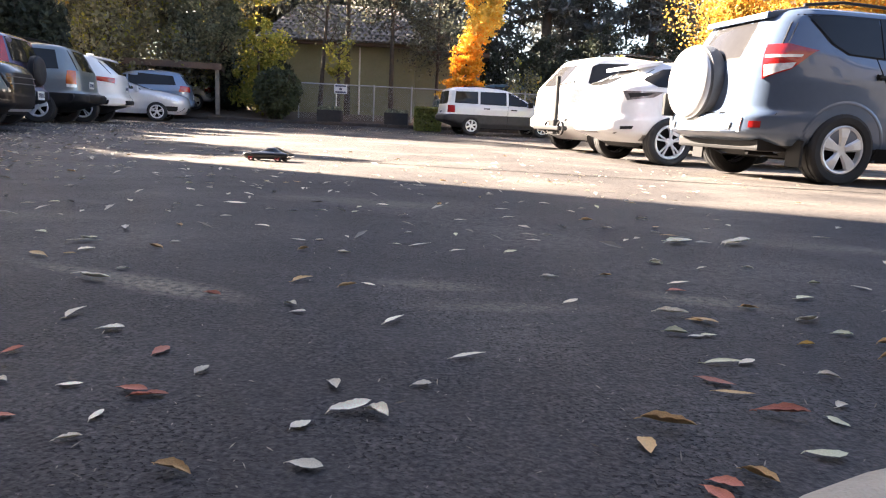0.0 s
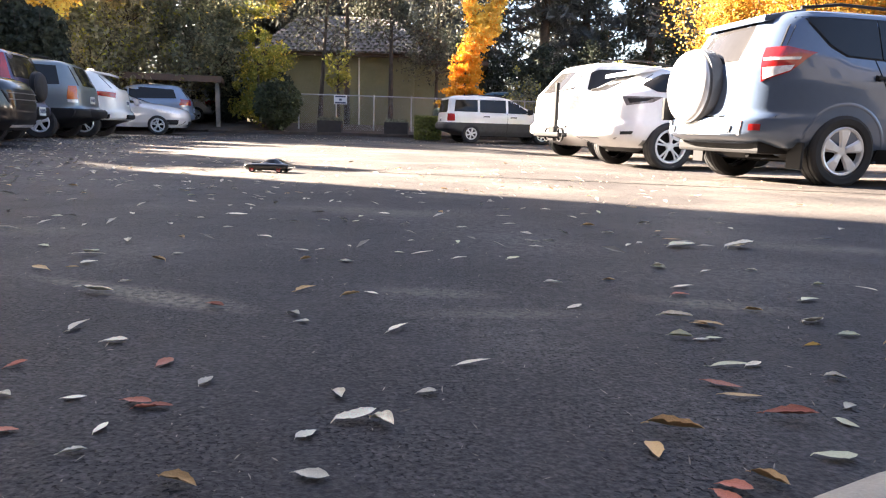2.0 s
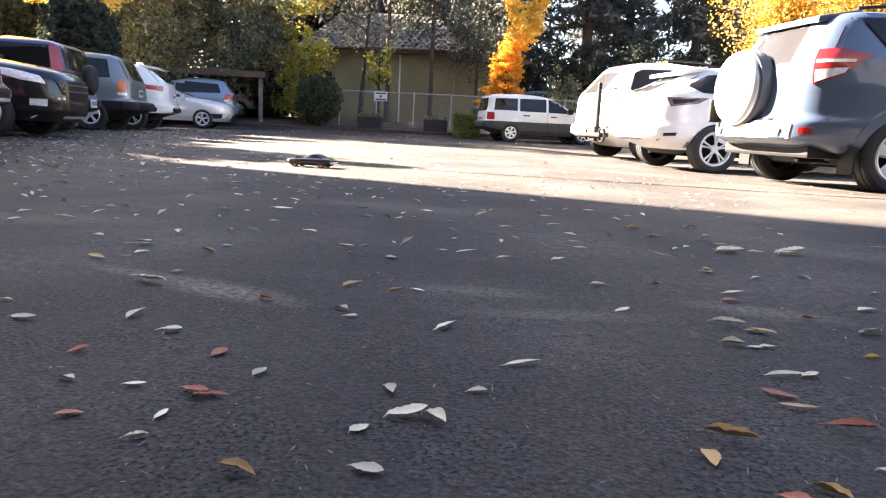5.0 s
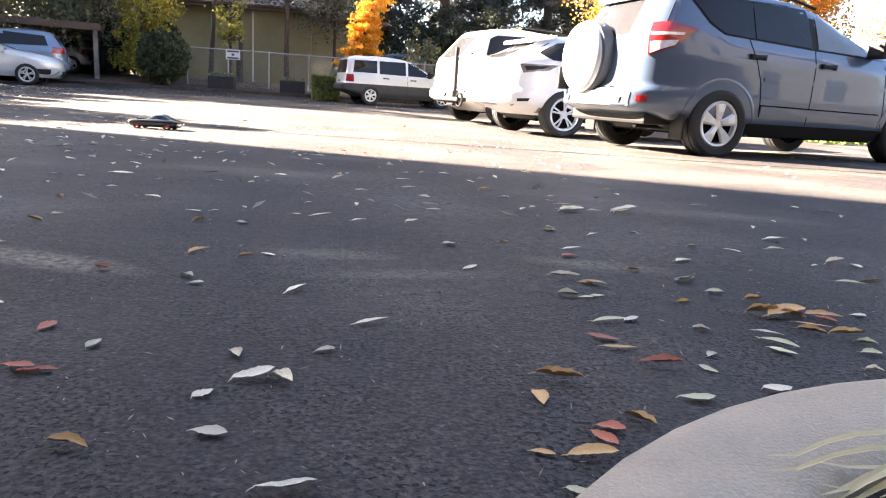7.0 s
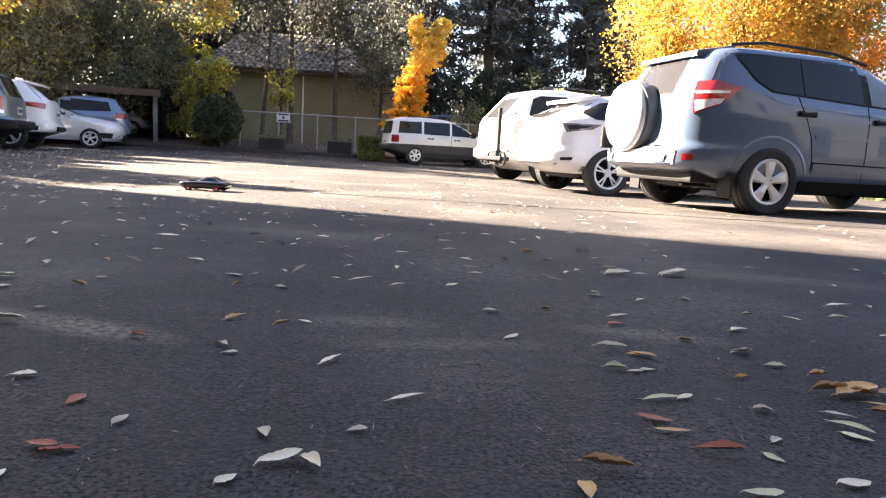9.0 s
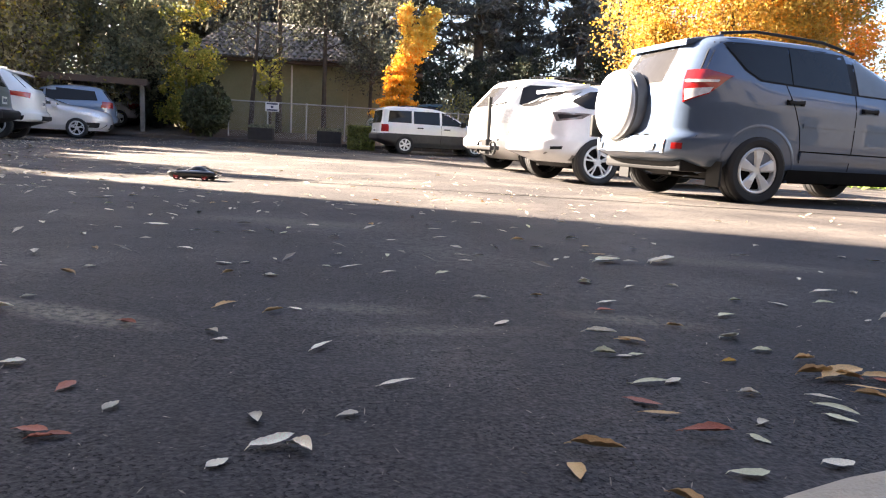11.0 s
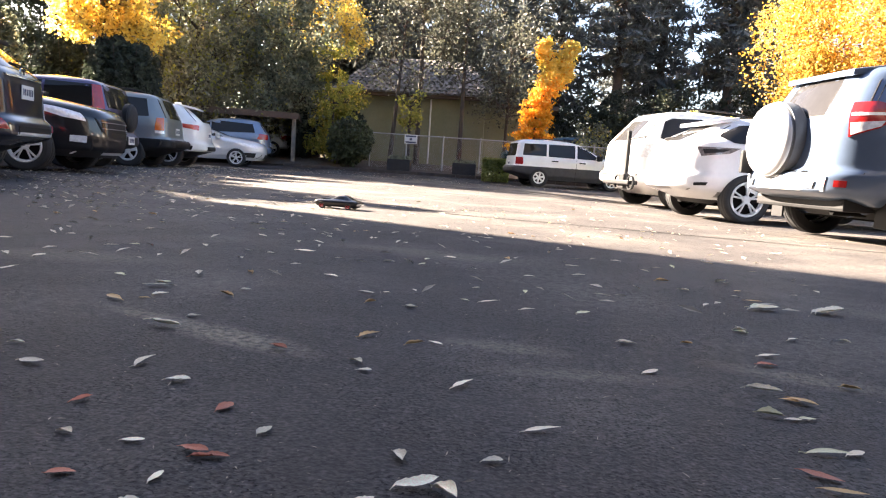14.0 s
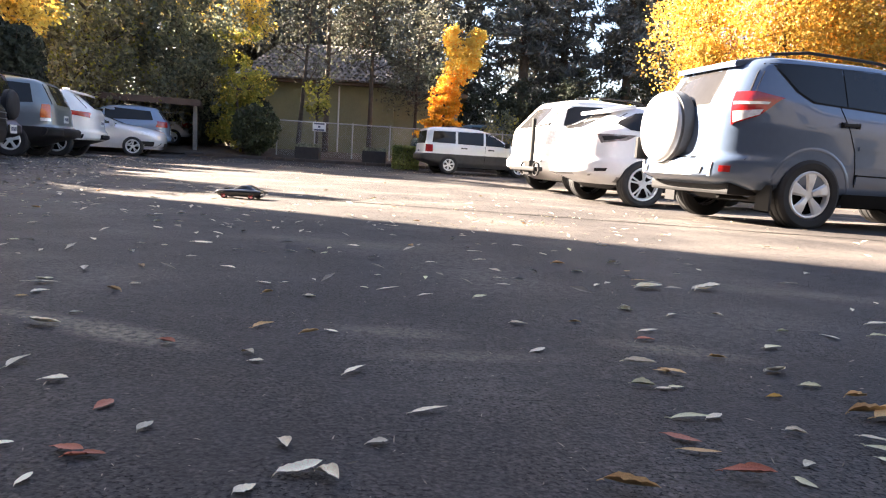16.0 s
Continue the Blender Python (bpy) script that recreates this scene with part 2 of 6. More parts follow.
M["brightorange"] = leaf_mat("bright_orange_leaf", (0.82, 0.36, 0.02), (0.92, 0.56, 0.05), through=0.55)
M["orange"] = leaf_mat("orange_leaf", (0.60, 0.24, 0.02), (0.76, 0.42, 0.05), through=0.45)
# lime raised in brightness so that a shaded tree looks sunlit
M["limegreen"] = leaf_mat("lime_leaf", (0.24, 0.26, 0.05), (0.58, 0.52, 0.10), through=0.5)
M["hedge"] = leaf_mat("hedge_leaf", (0.12, 0.16, 0.04), (0.28, 0.30, 0.08), through=0.35)
M["fallen_pale"] = mat("fallen_leaf_pale", (0.86, 0.745, 0.54), 0.6, vary=0.3, scale=30, rand=0.28, bump=0.4)
M["litter"] = leaf_mat("litter_leaf", (0.20, 0.165, 0.12), (0.70, 0.60, 0.45), through=0.1)
M["crumb"] = leaf_mat("leaf_crumb", (0.10, 0.08, 0.06), (0.42, 0.35, 0.26), through=0.1)
M["fallen_red"] = mat("fallen_leaf_russet", (0.46, 0.15, 0.08), 0.6, vary=0.35, scale=40, rand=0.3, bump=0.3)
M["fallen_tan"] = mat("fallen_leaf_tan", (0.60, 0.37, 0.15), 0.65, vary=0.35, scale=40, rand=0.25, bump=0.3)
M["fallen_green"] = mat("fallen_leaf_green", (0.66, 0.62, 0.38), 0.65, vary=0.3, scale=40, rand=0.2, bump=0.3)
M["fallen_yellow"] = mat("fallen_leaf_yellow", (0.55, 0.30, 0.03), 0.6, vary=0.3, scale=40, rand=0.2, bump=0.3)


def paint(name, color, metal=0.0, rough=0.32, coat=1.0):
    return mat(name, color, rough, metal, vary=0.06, scale=2.0, coat=coat, bump=0.015, bump_scale=4, spec=0.2)


P_BLUE = paint("slate_blue_paint", (0.105, 0.143, 0.215), 0.4)
P_WHITE = paint("white_paint", (0.78, 0.78, 0.77))
P_PEARL = paint("pearl_white_paint", (0.74, 0.75, 0.77))
P_NAVY = paint("navy_paint", (0.013, 0.014, 0.026), 0.0)
P_BLACK = paint("black_paint", (0.007, 0.007, 0.009), 0.0)
P_PURPLE = paint("violet_blue_paint", (0.085, 0.072, 0.15), 0.3)
P_SAGE = paint("sage_grey_paint", (0.20, 0.235, 0.25), 0.4)
P_SILVER = paint("silver_paint", (0.60, 0.61, 0.63), 0.25)
P_STEEL = paint("steel_blue_paint", (0.20, 0.26, 0.36), 0.3)
P_TEAL = paint("teal_paint", (0.03, 0.07, 0.09), 0.3)
P_TOY = paint("toy_black_paint", (0.016, 0.017, 0.019), 0.0, 0.28)
M["toyred"] = mat("red_plastic", (0.62, 0.03, 0.04), 0.4, vary=0.1)


# ---- building helpers ----
class Leaves:
    """Collects the corners and faces of many small leaves."""

    def __init__(self):
        self.verts, self.faces = [], []


def part(name, bm, material, parent=None, label="", smooth=False):
    me = bpy.data.meshes.new(name)
    if isinstance(bm, Leaves):
        me.from_pydata(bm.verts, [], bm.faces)
    else:
        bmesh.ops.recalc_face_normals(bm, faces=bm.faces)
        bm.to_mesh(me)
        bm.free()
    if smooth:
        for p in me.polygons:
            p.use_smooth = True
        me.set_sharp_from_angle(angle=radians(40))
    for m in material if isinstance(material, (list, tuple)) else [material]:
        me.materials.append(m)
    ob = new(name, me)
    if parent is not None:
        ob.parent = parent
    if label:
        tagged(ob, label)
    return ob


def box(bm, x0, x1, y0, y1, z0, z1, bevel=0.0, m=None):
    r = bmesh.ops.create_cube(bm, size=1.0)
    vs = r["verts"]
    for v in vs:
        v.co = Vector((x0 + (v.co.x + 0.5) * (x1 - x0), y0 + (v.co.y + 0.5) * (y1 - y0), z0 + (v.co.z + 0.5) * (z1 - z0)))
    if bevel:
        es = list({e for v in vs for e in v.link_edges})
        vs = bmesh.ops.bevel(bm, geom=es, offset=bevel, segments=2, affect="EDGES", profile=0.6)["verts"]
    if m is not None:
        bmesh.ops.transform(bm, matrix=m, verts=list({v for v in vs if v.is_valid}))
    return vs


def tube(bm, pts, radii, n=8, cap=True):
    rings = []
    for i, p in enumerate(pts):
        p = Vector(p)
        d = (Vector(pts[min(i + 1, len(pts) - 1)]) - Vector(pts[max(i - 1, 0)])).normalized()
        a = d.orthogonal().normalized()
        b = d.cross(a)
        r = radii[i] if isinstance(radii, (list, tuple)) else radii
        rings.append([bm.verts.new(p + (a * math.cos(t) + b * math.sin(t)) * r) for t in [2 * math.pi * k / n for k in range(n)]])
    for r0, r1 in zip(rings, rings[1:]):
        # line the rings up so that the tube does not twist
        off = min(range(n), key=lambda k: (r1[k].co - r0[0].co).length_squared)
        for k in range(n):
            bm.faces.new((r0[k], r0[(k + 1) % n], r1[(k + 1 + off) % n], r1[(k + off) % n]))
    if cap:
        bm.faces.new(rings[0][::-1])
        bm.faces.new(rings[-1])
    return bm


def lathe(bm, prof, n=32, m=Matrix()):
    """Turns a profile of (radius, y) round the y axis."""
    rings = [[bm.verts.new(m @ Vector((r * math.cos(2 * math.pi * k / n), y, r * math.sin(2 * math.pi * k / n)))) for k in range(n)] for r, y in prof]
    for a, b in zip(rings, rings[1:]):
        for k in range(n):
            bm.faces.new((a[k], a[(k + 1) % n], b[(k + 1) % n], b[k]))
    return rings


def thing(name, m, label, category, group="", kind=""):
    ob = new(name)
    ob.matrix_world = m
    return tagged(ob, label, category, group, kind)


# ---- vehicles ----
class Shape:
    """A car's outer skin: rounded slices, one above another. x forward, y left, z up from the ground."""

    def __init__(self, front, rear, width, nf=5.0, nr=6.0, soft=0.032):
        self.f, self.r, self.w, self.nf, self.nr = np.array(front), np.array(rear), np.array(width), nf, nr
        self.spread = np.linspace(-soft, soft, 7)
        self.known = {}

    def at(self, z):
        """Front end, rear end and half width at a height, with the corners of the tables rounded off."""
        key = round(z, 5)
        if key not in self.known:
            zs = z + self.spread
            self.known[key] = tuple(float(np.interp(zs, t[:, 0], t[:, 1]).mean()) for t in (self.f, self.r, self.w))
        return self.known[key]

    def side(self, x, z):
        f, r, w = self.at(z)
        c, h = (f + r) / 2, (f - r) / 2
        u = max(-0.999, min(0.999, (x - c) / h))
        n = self.nf if u > 0 else self.nr
        return w * (1 - abs(u) ** n) ** (1 / n)

    def end(self, y, z, back=True):
        f, r, w = self.at(z)
        c, h = (f + r) / 2, (f - r) / 2
        n = self.nr if back else self.nf
        e = h * (1 - min(0.999, abs(y / w)) ** n) ** (1 / n)
        return c - e if back else c + e

    def skin(self, bm, levels, k=64):
        rings = []
        for z in levels:
            f, r, w = self.at(z)
            c, h = (f + r) / 2, (f - r) / 2
            ring = []
            for i in range(k):
                t = 2 * math.pi * (i + 0.5) / k
                ct, st = math.cos(t), math.sin(t)
                n = self.nf if ct > 0 else self.nr
                ring.append(bm.verts.new((c + h * math.copysign(abs(ct) ** (2 / n), ct), w * math.copysign(abs(st) ** (2 / n), st), z)))
            rings.append(ring)
        for a, b in zip(rings, rings[1:]):
            for i in range(k):
                bm.faces.new((a[i], a[(i + 1) % k], b[(i + 1) % k], b[i]))
        bm.faces.new(rings[0][::-1])
        bm.faces.new(rings[-1])

    def patch(self, bm, low, high, where, off=0.006, rows=4, fine=4):
        """A panel that follows the skin, between two lines of (along, z): along is x on a side ('L', 'R'), y on an end ('B', 'F'), or degrees round the plan from the nose ('M' left half, 'N' right half)."""
        def dense(line):
            out = []
            for (a, za), (b, zb) in zip(line, line[1:]):
                out += [(a + (b - a) * i / fine, za + (zb - za) * i / fine) for i in range(fine)]
            return out + [line[-1]]

        def put(a, z, o):
            if where in "LR":
                s = 1 if where == "L" else -1
                return (a, s * (self.side(a, z) + o), z)
            if where in "MN":
                f, r, w = self.at(z)
                c, h, t = (f + r) / 2, (f - r) / 2, radians(a)
                n = self.nf if math.cos(t) > 0 else self.nr
                x, y = c + h * math.copysign(abs(math.cos(t)) ** (2 / n), math.cos(t)), w * math.sin(t) ** (2 / n)
                return (x + o * math.cos(t), (y + o * math.sin(t)) * (1 if where == "M" else -1), z)
            return (self.end(a, z, where == "B") + (-o if where == "B" else o), a, z)
        low, high = dense(low), dense(high)
        grid = []
        for j in range(rows + 1):
            t = j / rows
            grid.append([bm.verts.new(put(a + (c - a) * t, za + (zc - za) * t, off)) for (a, za), (c, zc) in zip(low, high)])
        for g0, g1 in zip(grid, grid[1:]):
            for i in range(len(low) - 1):
                bm.faces.new((g0[i], g0[i + 1], g1[i + 1], g1[i]))
        flat = [[(a + (c - a) * j / rows, za + (zc - za) * j / rows) for (a, za), (c, zc) in zip(low, high)] for j in range(rows + 1)]
        edge = grid[0] + [g[-1] for g in grid[1:]] + grid[-1][-2::-1] + [g[0] for g in grid[-2:0:-1]]
        spots = flat[0] + [g[-1] for g in flat[1:]] + flat[-1][-2::-1] + [g[0] for g in flat[-2:0:-1]]
        inner = [bm.verts.new(put(a, z, -0.012)) for a, z in spots]
        for i in range(len(edge)):
            bm.faces.new((edge[i], edge[(i + 1) % len(edge)], inner[(i + 1) % len(edge)], inner[i]))
        return bm


def profile(B, F, H, hood, cowl, wst, rrt, belt, W, bump=0.0, roofw=0.66, sill=0.24):
    """Tables for Shape: rear and front end, height, hood height, cowl x, top of windscreen x, rear end of the roof x, belt line, half width."""
    front = [(sill, F - 0.16), (0.36, F - 0.03), (0.55, F), (hood - 0.22, F - 0.03), (hood - 0.1, F - 0.13), (hood - 0.03, F - 0.35),
             (hood + 0.04, (F + cowl) / 2 - 0.1), (hood + 0.11, cowl), (H - 0.13, wst), (H - 0.05, wst - 0.28), (H - 0.015, wst - 0.7), (H, wst - 1.2)]
    rear = [(sill, B + 0.60), (0.34, B + 0.34), (0.41, B + 0.10), (0.46, B - bump), (0.64, B - bump), (0.68, B + 0.03), (belt, B + 0.06), (belt + 0.1, B + 0.1), (H - 0.14, rrt), (H - 0.05, rrt + 0.12), (H - 0.015, rrt + 0.4), (H, rrt + 0.9)]
    width = [(sill, W - 0.09), (0.38, W - 0.02), (0.62, W), (belt - 0.12, W - 0.005), (belt, W - 0.035), (belt + 0.08, W - 0.06), (H - 0.14, roofw + 0.06), (H - 0.06, roofw), (H - 0.02, roofw - 0.12), (H, roofw - 0.3)]
    return front, rear, width


def rim_mesh(R, n, style, y):
    """A wheel's rim, outside towards -y."""
    bm = bmesh.new()
    lathe(bm, [(R, 0.09), (R, -0.02), (R - 0.012, -0.03), (R - 0.03, -0.025), (R - 0.045, 0.02), (R - 0.05, 0.09)], 36)
    lathe(bm, [(0.001, -0.012), (0.045, -0.012), (0.06, -0.004), (0.062, 0.03)], 18)
    for i in range(n):
        a = 2 * math.pi * i / n + 0.3
        for da in ((-0.16, 0.16) if style == "twin" else (0,)):
            w0, w1 = {"twin": (0.026, 0.03), "wide": (0.06, 0.135)}.get(style, (0.05, 0.075))
            c, s = math.cos(a + da * 0.4), math.sin(a + da * 0.4)
            c1, s1 = math.cos(a + da), math.sin(a + da)
            p0, p1 = Vector((0.04 * c, 0.0, 0.04 * s)), Vector(((R - 0.03) * c1, -0.012, (R - 0.03) * s1))
            t0 = Vector((-s, 0, c))
            ring = []
            for p, w, th in ((p0, w0, 0.02), (p0.lerp(p1, 0.5) + Vector((0, -0.006, 0)), (w0 + w1) / 2, 0.018), (p1, w1, 0.014)):
                ring.append([bm.verts.new(p + t0 * w * 0.5), bm.verts.new(p + t0 * w * 0.32 + Vector((0, -th, 0))), bm.verts.new(p - t0 * w * 0.32 + Vector((0, -th, 0))), bm.verts.new(p - t0 * w * 0.5)])
            for q0, q1 in zip(ring, ring[1:]):
                for k in range(3):
                    bm.faces.new((q0[k], q0[k + 1], q1[k + 1], q1[k]))
    bmesh.ops.translate(bm, vec=(0, y, 0), verts=bm.verts)
    return bm


def wheel(parent, x, y, R, rim_r, spokes, style, material, right, rim_label):
    holder = new("wheel")
    holder.parent = parent
    holder.matrix_local = pose(x, y, R, 0, 0, 0 if right else 180)
    tagged(holder, "")
    bm = bmesh.new()
    lathe(bm, [(rim_r - 0.005, 0.1), (R - 0.03, 0.1), (R, 0.085), (R, 0.05), (R - 0.008, 0.046), (R - 0.008, 0.036), (R, 0.032), (R, -0.032), (R - 0.008, -0.036), (R - 0.008, -0.046), (R, -0.05), (R, -0.085), (R - 0.012, -0.1), (R - 0.04, -0.112), (rim_r + 0.02, -0.106), (rim_r - 0.004, -0.09)], 40)
    part("tyre", bm, M["tyre"], holder, smooth=False)
    part("rim", rim_mesh(rim_r, spokes, style, -0.075), material, holder, rim_label)
    # black sheet behind the spokes, stands in for the shade inside the wheel
    bm = bmesh.new()
    lathe(bm, [(0.001, -0.058), (rim_r - 0.032, -0.058), (rim_r - 0.05, 0.05)], 24)
    part("brake_disc", bm, M["under"], holder)
    return holder


def cut_arches(ob, xs, R, W):
    """Cuts the wheel arches out of a body."""
    bm = bmesh.new()
    for x in xs:
        for s in (1, -1):
            m = Matrix.Translation((x, s * (W - 0.12), R + 0.0)) @ Matrix.Rotation(math.pi / 2, 4, "X")
            bmesh.ops.create_cone(bm, cap_ends=True, segments=36, radius1=R + 0.078, radius2=R + 0.078, depth=0.42, matrix=m)
            box(bm, x - R - 0.055, x + R + 0.055, s * (W - 0.12) - 0.21, s * (W - 0.12) + 0.21, -0.05, R - 0.05)
    me = bpy.data.meshes.new("cutter")
    bm.to_mesh(me)
    bm.free()
    me.materials.append(M["under"])
    cutter = new("cutter", me)
    md = ob.modifiers.new("arch", "BOOLEAN")
    md.operation, md.solver, md.object, md.material_mode = "DIFFERENCE", "EXACT", cutter, "TRANSFER"
    md.use_self = True
    dg = bpy.context.evaluated_depsgraph_get()
    done = bpy.data.meshes.new_from_object(ob.evaluated_get(dg))
    ob.modifiers.clear()
    old = ob.data
    ob.data = done
    bpy.data.objects.remove(cutter)
    bpy.data.meshes.remove(me)
    bpy.data.meshes.remove(old)
    for p in done.polygons:
        p.use_smooth = True
    done.set_sharp_from_angle(angle=radians(32))


def car(name, place, label, category, shape, body_paint, wb, R, W, H, rim=(0.22, 5, "star", None), clad=None, lower=None, group="parked cars"):
    """Body, underside and four wheels of a parked vehicle at place (x, y, heading)."""
    x, y, a = place
    root = thing(name, pose(x, y, rise(x, y), 0, 0, a), label, category, group)
    bm = bmesh.new()
    top = shape.w[-1, 0]
    bot = shape.w[0, 0]
    levels = sorted(set([round(bot + (top - bot) * i / 60, 3) for i in range(61)] + [round(float(v), 3) for v in shape.f[:, 0]] + [round(float(v), 3) for v in shape.r[:, 0]]))
    levels = [z for z in levels if bot <= z <= top]
    shape.skin(bm, levels)
    if clad:
        for f in bm.faces:
            if f.calc_center_median().z < clad:
                f.material_index = 1
    body = part("body", bm, [body_paint, lower or M["trim"], M["under"]], root, "", True)
    cut_arches(body, (wb / 2, -wb / 2), R, W)
    bm = bmesh.new()
    box(bm, -wb / 2 - 0.28, wb / 2 + 0.4, -W + 0.34, W - 0.34, 0.22, 0.6)
    for sx in (-wb / 2, wb / 2):
        tube(bm, [(sx, -W + 0.2, R), (sx, W - 0.2, R)], 0.05, 8)
    part("underbody", bm, M["under"], root)
    for sx in (wb / 2, -wb / 2):
        for s in (1, -1):
            wheel(root, sx, s * (W - 0.105), R, rim[0], rim[1], rim[2], rim[3] or M["alloy"], s < 0, "silver alloy rim with spokes")
    return root


def panel(root, shape, name, low, high, where, material, label="", off=0.009, rows=4, fine=4):
    bm = bmesh.new()
    shape.patch(bm, low, high, where, off, rows, fine)
    return part(name, bm, material, root, label, True)


def plate_on(root, shape, y, z, back=True, x=None):
    """A number plate with plain bars for its writing."""
    s = -1 if back else 1
    x = shape.end(y, z, back) + s * 0.012 if x is None else x
    bm = bmesh.new()
    box(bm, x - 0.006, x + 0.006, y - 0.155, y + 0.155, z - 0.078, z + 0.078, 0.003)
    p = part("number_plate", bm, M["plate"], root, "white number plate")
    bm = bmesh.new()
    for k in range(6):
        yy = y - 0.115 + k * 0.046
        box(bm, x + s * 0.006, x + s * 0.009, yy - 0.013, yy + 0.013, z - 0.035, z + 0.04)
    part("plate_bars", bm, M["ink"], p)


def mirror(root, shape, x, z, s, material):
    y = s * (shape.side(x, z) + 0.12)
    bm = bmesh.new()
    box(bm, x - 0.07, x + 0.08, y - 0.1, y + 0.1, z - 0.02, z + 0.15, 0.035)
    box(bm, x - 0.03, x + 0.05, y - s * 0.16 - 0.06, y - s * 0.16 + 0.12, z - 0.03, z + 0.02, 0.01)
    part("wing_mirror", bm, material, root)


def handle(root, shape, x, z, s, material):
    y = s * (shape.side(x, z) + 0.022)
    bm = bmesh.new()
    box(bm, x - 0.1, x + 0.1, y - 0.012, y + 0.012, z - 0.015, z + 0.02, 0.009)
    for dx in (-0.085, 0.085):
        box(bm, x + dx - 0.018, x + dx + 0.018, y - s * 0.03 - 0.012, y + 0.008, z - 0.02, z + 0.022, 0.006)
    part("door_handle", bm, material, root)


def rails(root, x0, x1, y, z, sag, material):
    for s in (1, -1):
        bm = bmesh.new()
        n = 16
        pts = [(x0 + (x1 - x0) * i / n, s * y, z + 0.055 * min(1, 4 * min(i, n - i) / n) - sag * (i / n) ** 2) for i in range(n + 1)]
        tube(bm, pts, 0.016, 8)
        part("roof_rail", bm, material, root, "", True)


def seams(root, shape, s, xs, z0, z1):
    """Shut lines of the doors, as thin dark gaps."""
    w = "L" if s > 0 else "R"
    for x0, x1 in xs:
        panel(root, shape, "door_seam", [(x0 - 0.005, z0), (x0 + 0.005, z0)], [(x1 - 0.005, z1), (x1 + 0.005, z1)], w, M["under"], "", 0.002, 8, 1)


def wiper(root, shape, y0, z0, y1, z1):
    bm = bmesh.new()
    tube(bm, [(shape.end(y0 + (y1 - y0) * i / 4, z0 + (z1 - z0) * i / 4) - 0.02, y0 + (y1 - y0) * i / 4, z0 + (z1 - z0) * i / 4) for i in range(5)], 0.009, 6)
    part("rear_wiper", bm, M["trim"], root)


def spoiler(root, x0, x1, y, z, material):
    """A thin lip that carries the roof line on over the rear window."""
    bm = bmesh.new()
    box(bm, x0, x1, -y, y, z - 0.045, z + 0.014, 0.016)
    for v in bm.verts:
        t = (x1 - v.co.x) / (x1 - x0)
        v.co.z -= 0.075 * t
        v.co.y *= 1 - 0.10 * t * t
    part("roof_spoiler", bm, material, root, "", True)


def arch_flare(root, shape, x, s, R, material):
    """A rounded lip that stands proud of the body round a wheel opening."""
    bm = bmesh.new()
    rows = []
    for i in range(25):
        t = radians(-14 + 208 * i / 24)
        row = []
        for dr, o in ((0.074, -0.05), (0.076, 0.002), (0.084, 0.005), (0.10, 0.004), (0.12, -0.004)):
            px, pz = x + (R + dr) * math.cos(t), R + (R + dr) * math.sin(t)
            row.append(bm.verts.new((px, s * (shape.side(px, max(pz, 0.26)) + o), pz)))
        rows.append(row)
    for a, b in zip(rows, rows[1:]):
        for k in range(4):
            bm.faces.new((a[k], a[k + 1], b[k + 1], b[k]))
    part("arch_flare", bm, material, root, "", True)


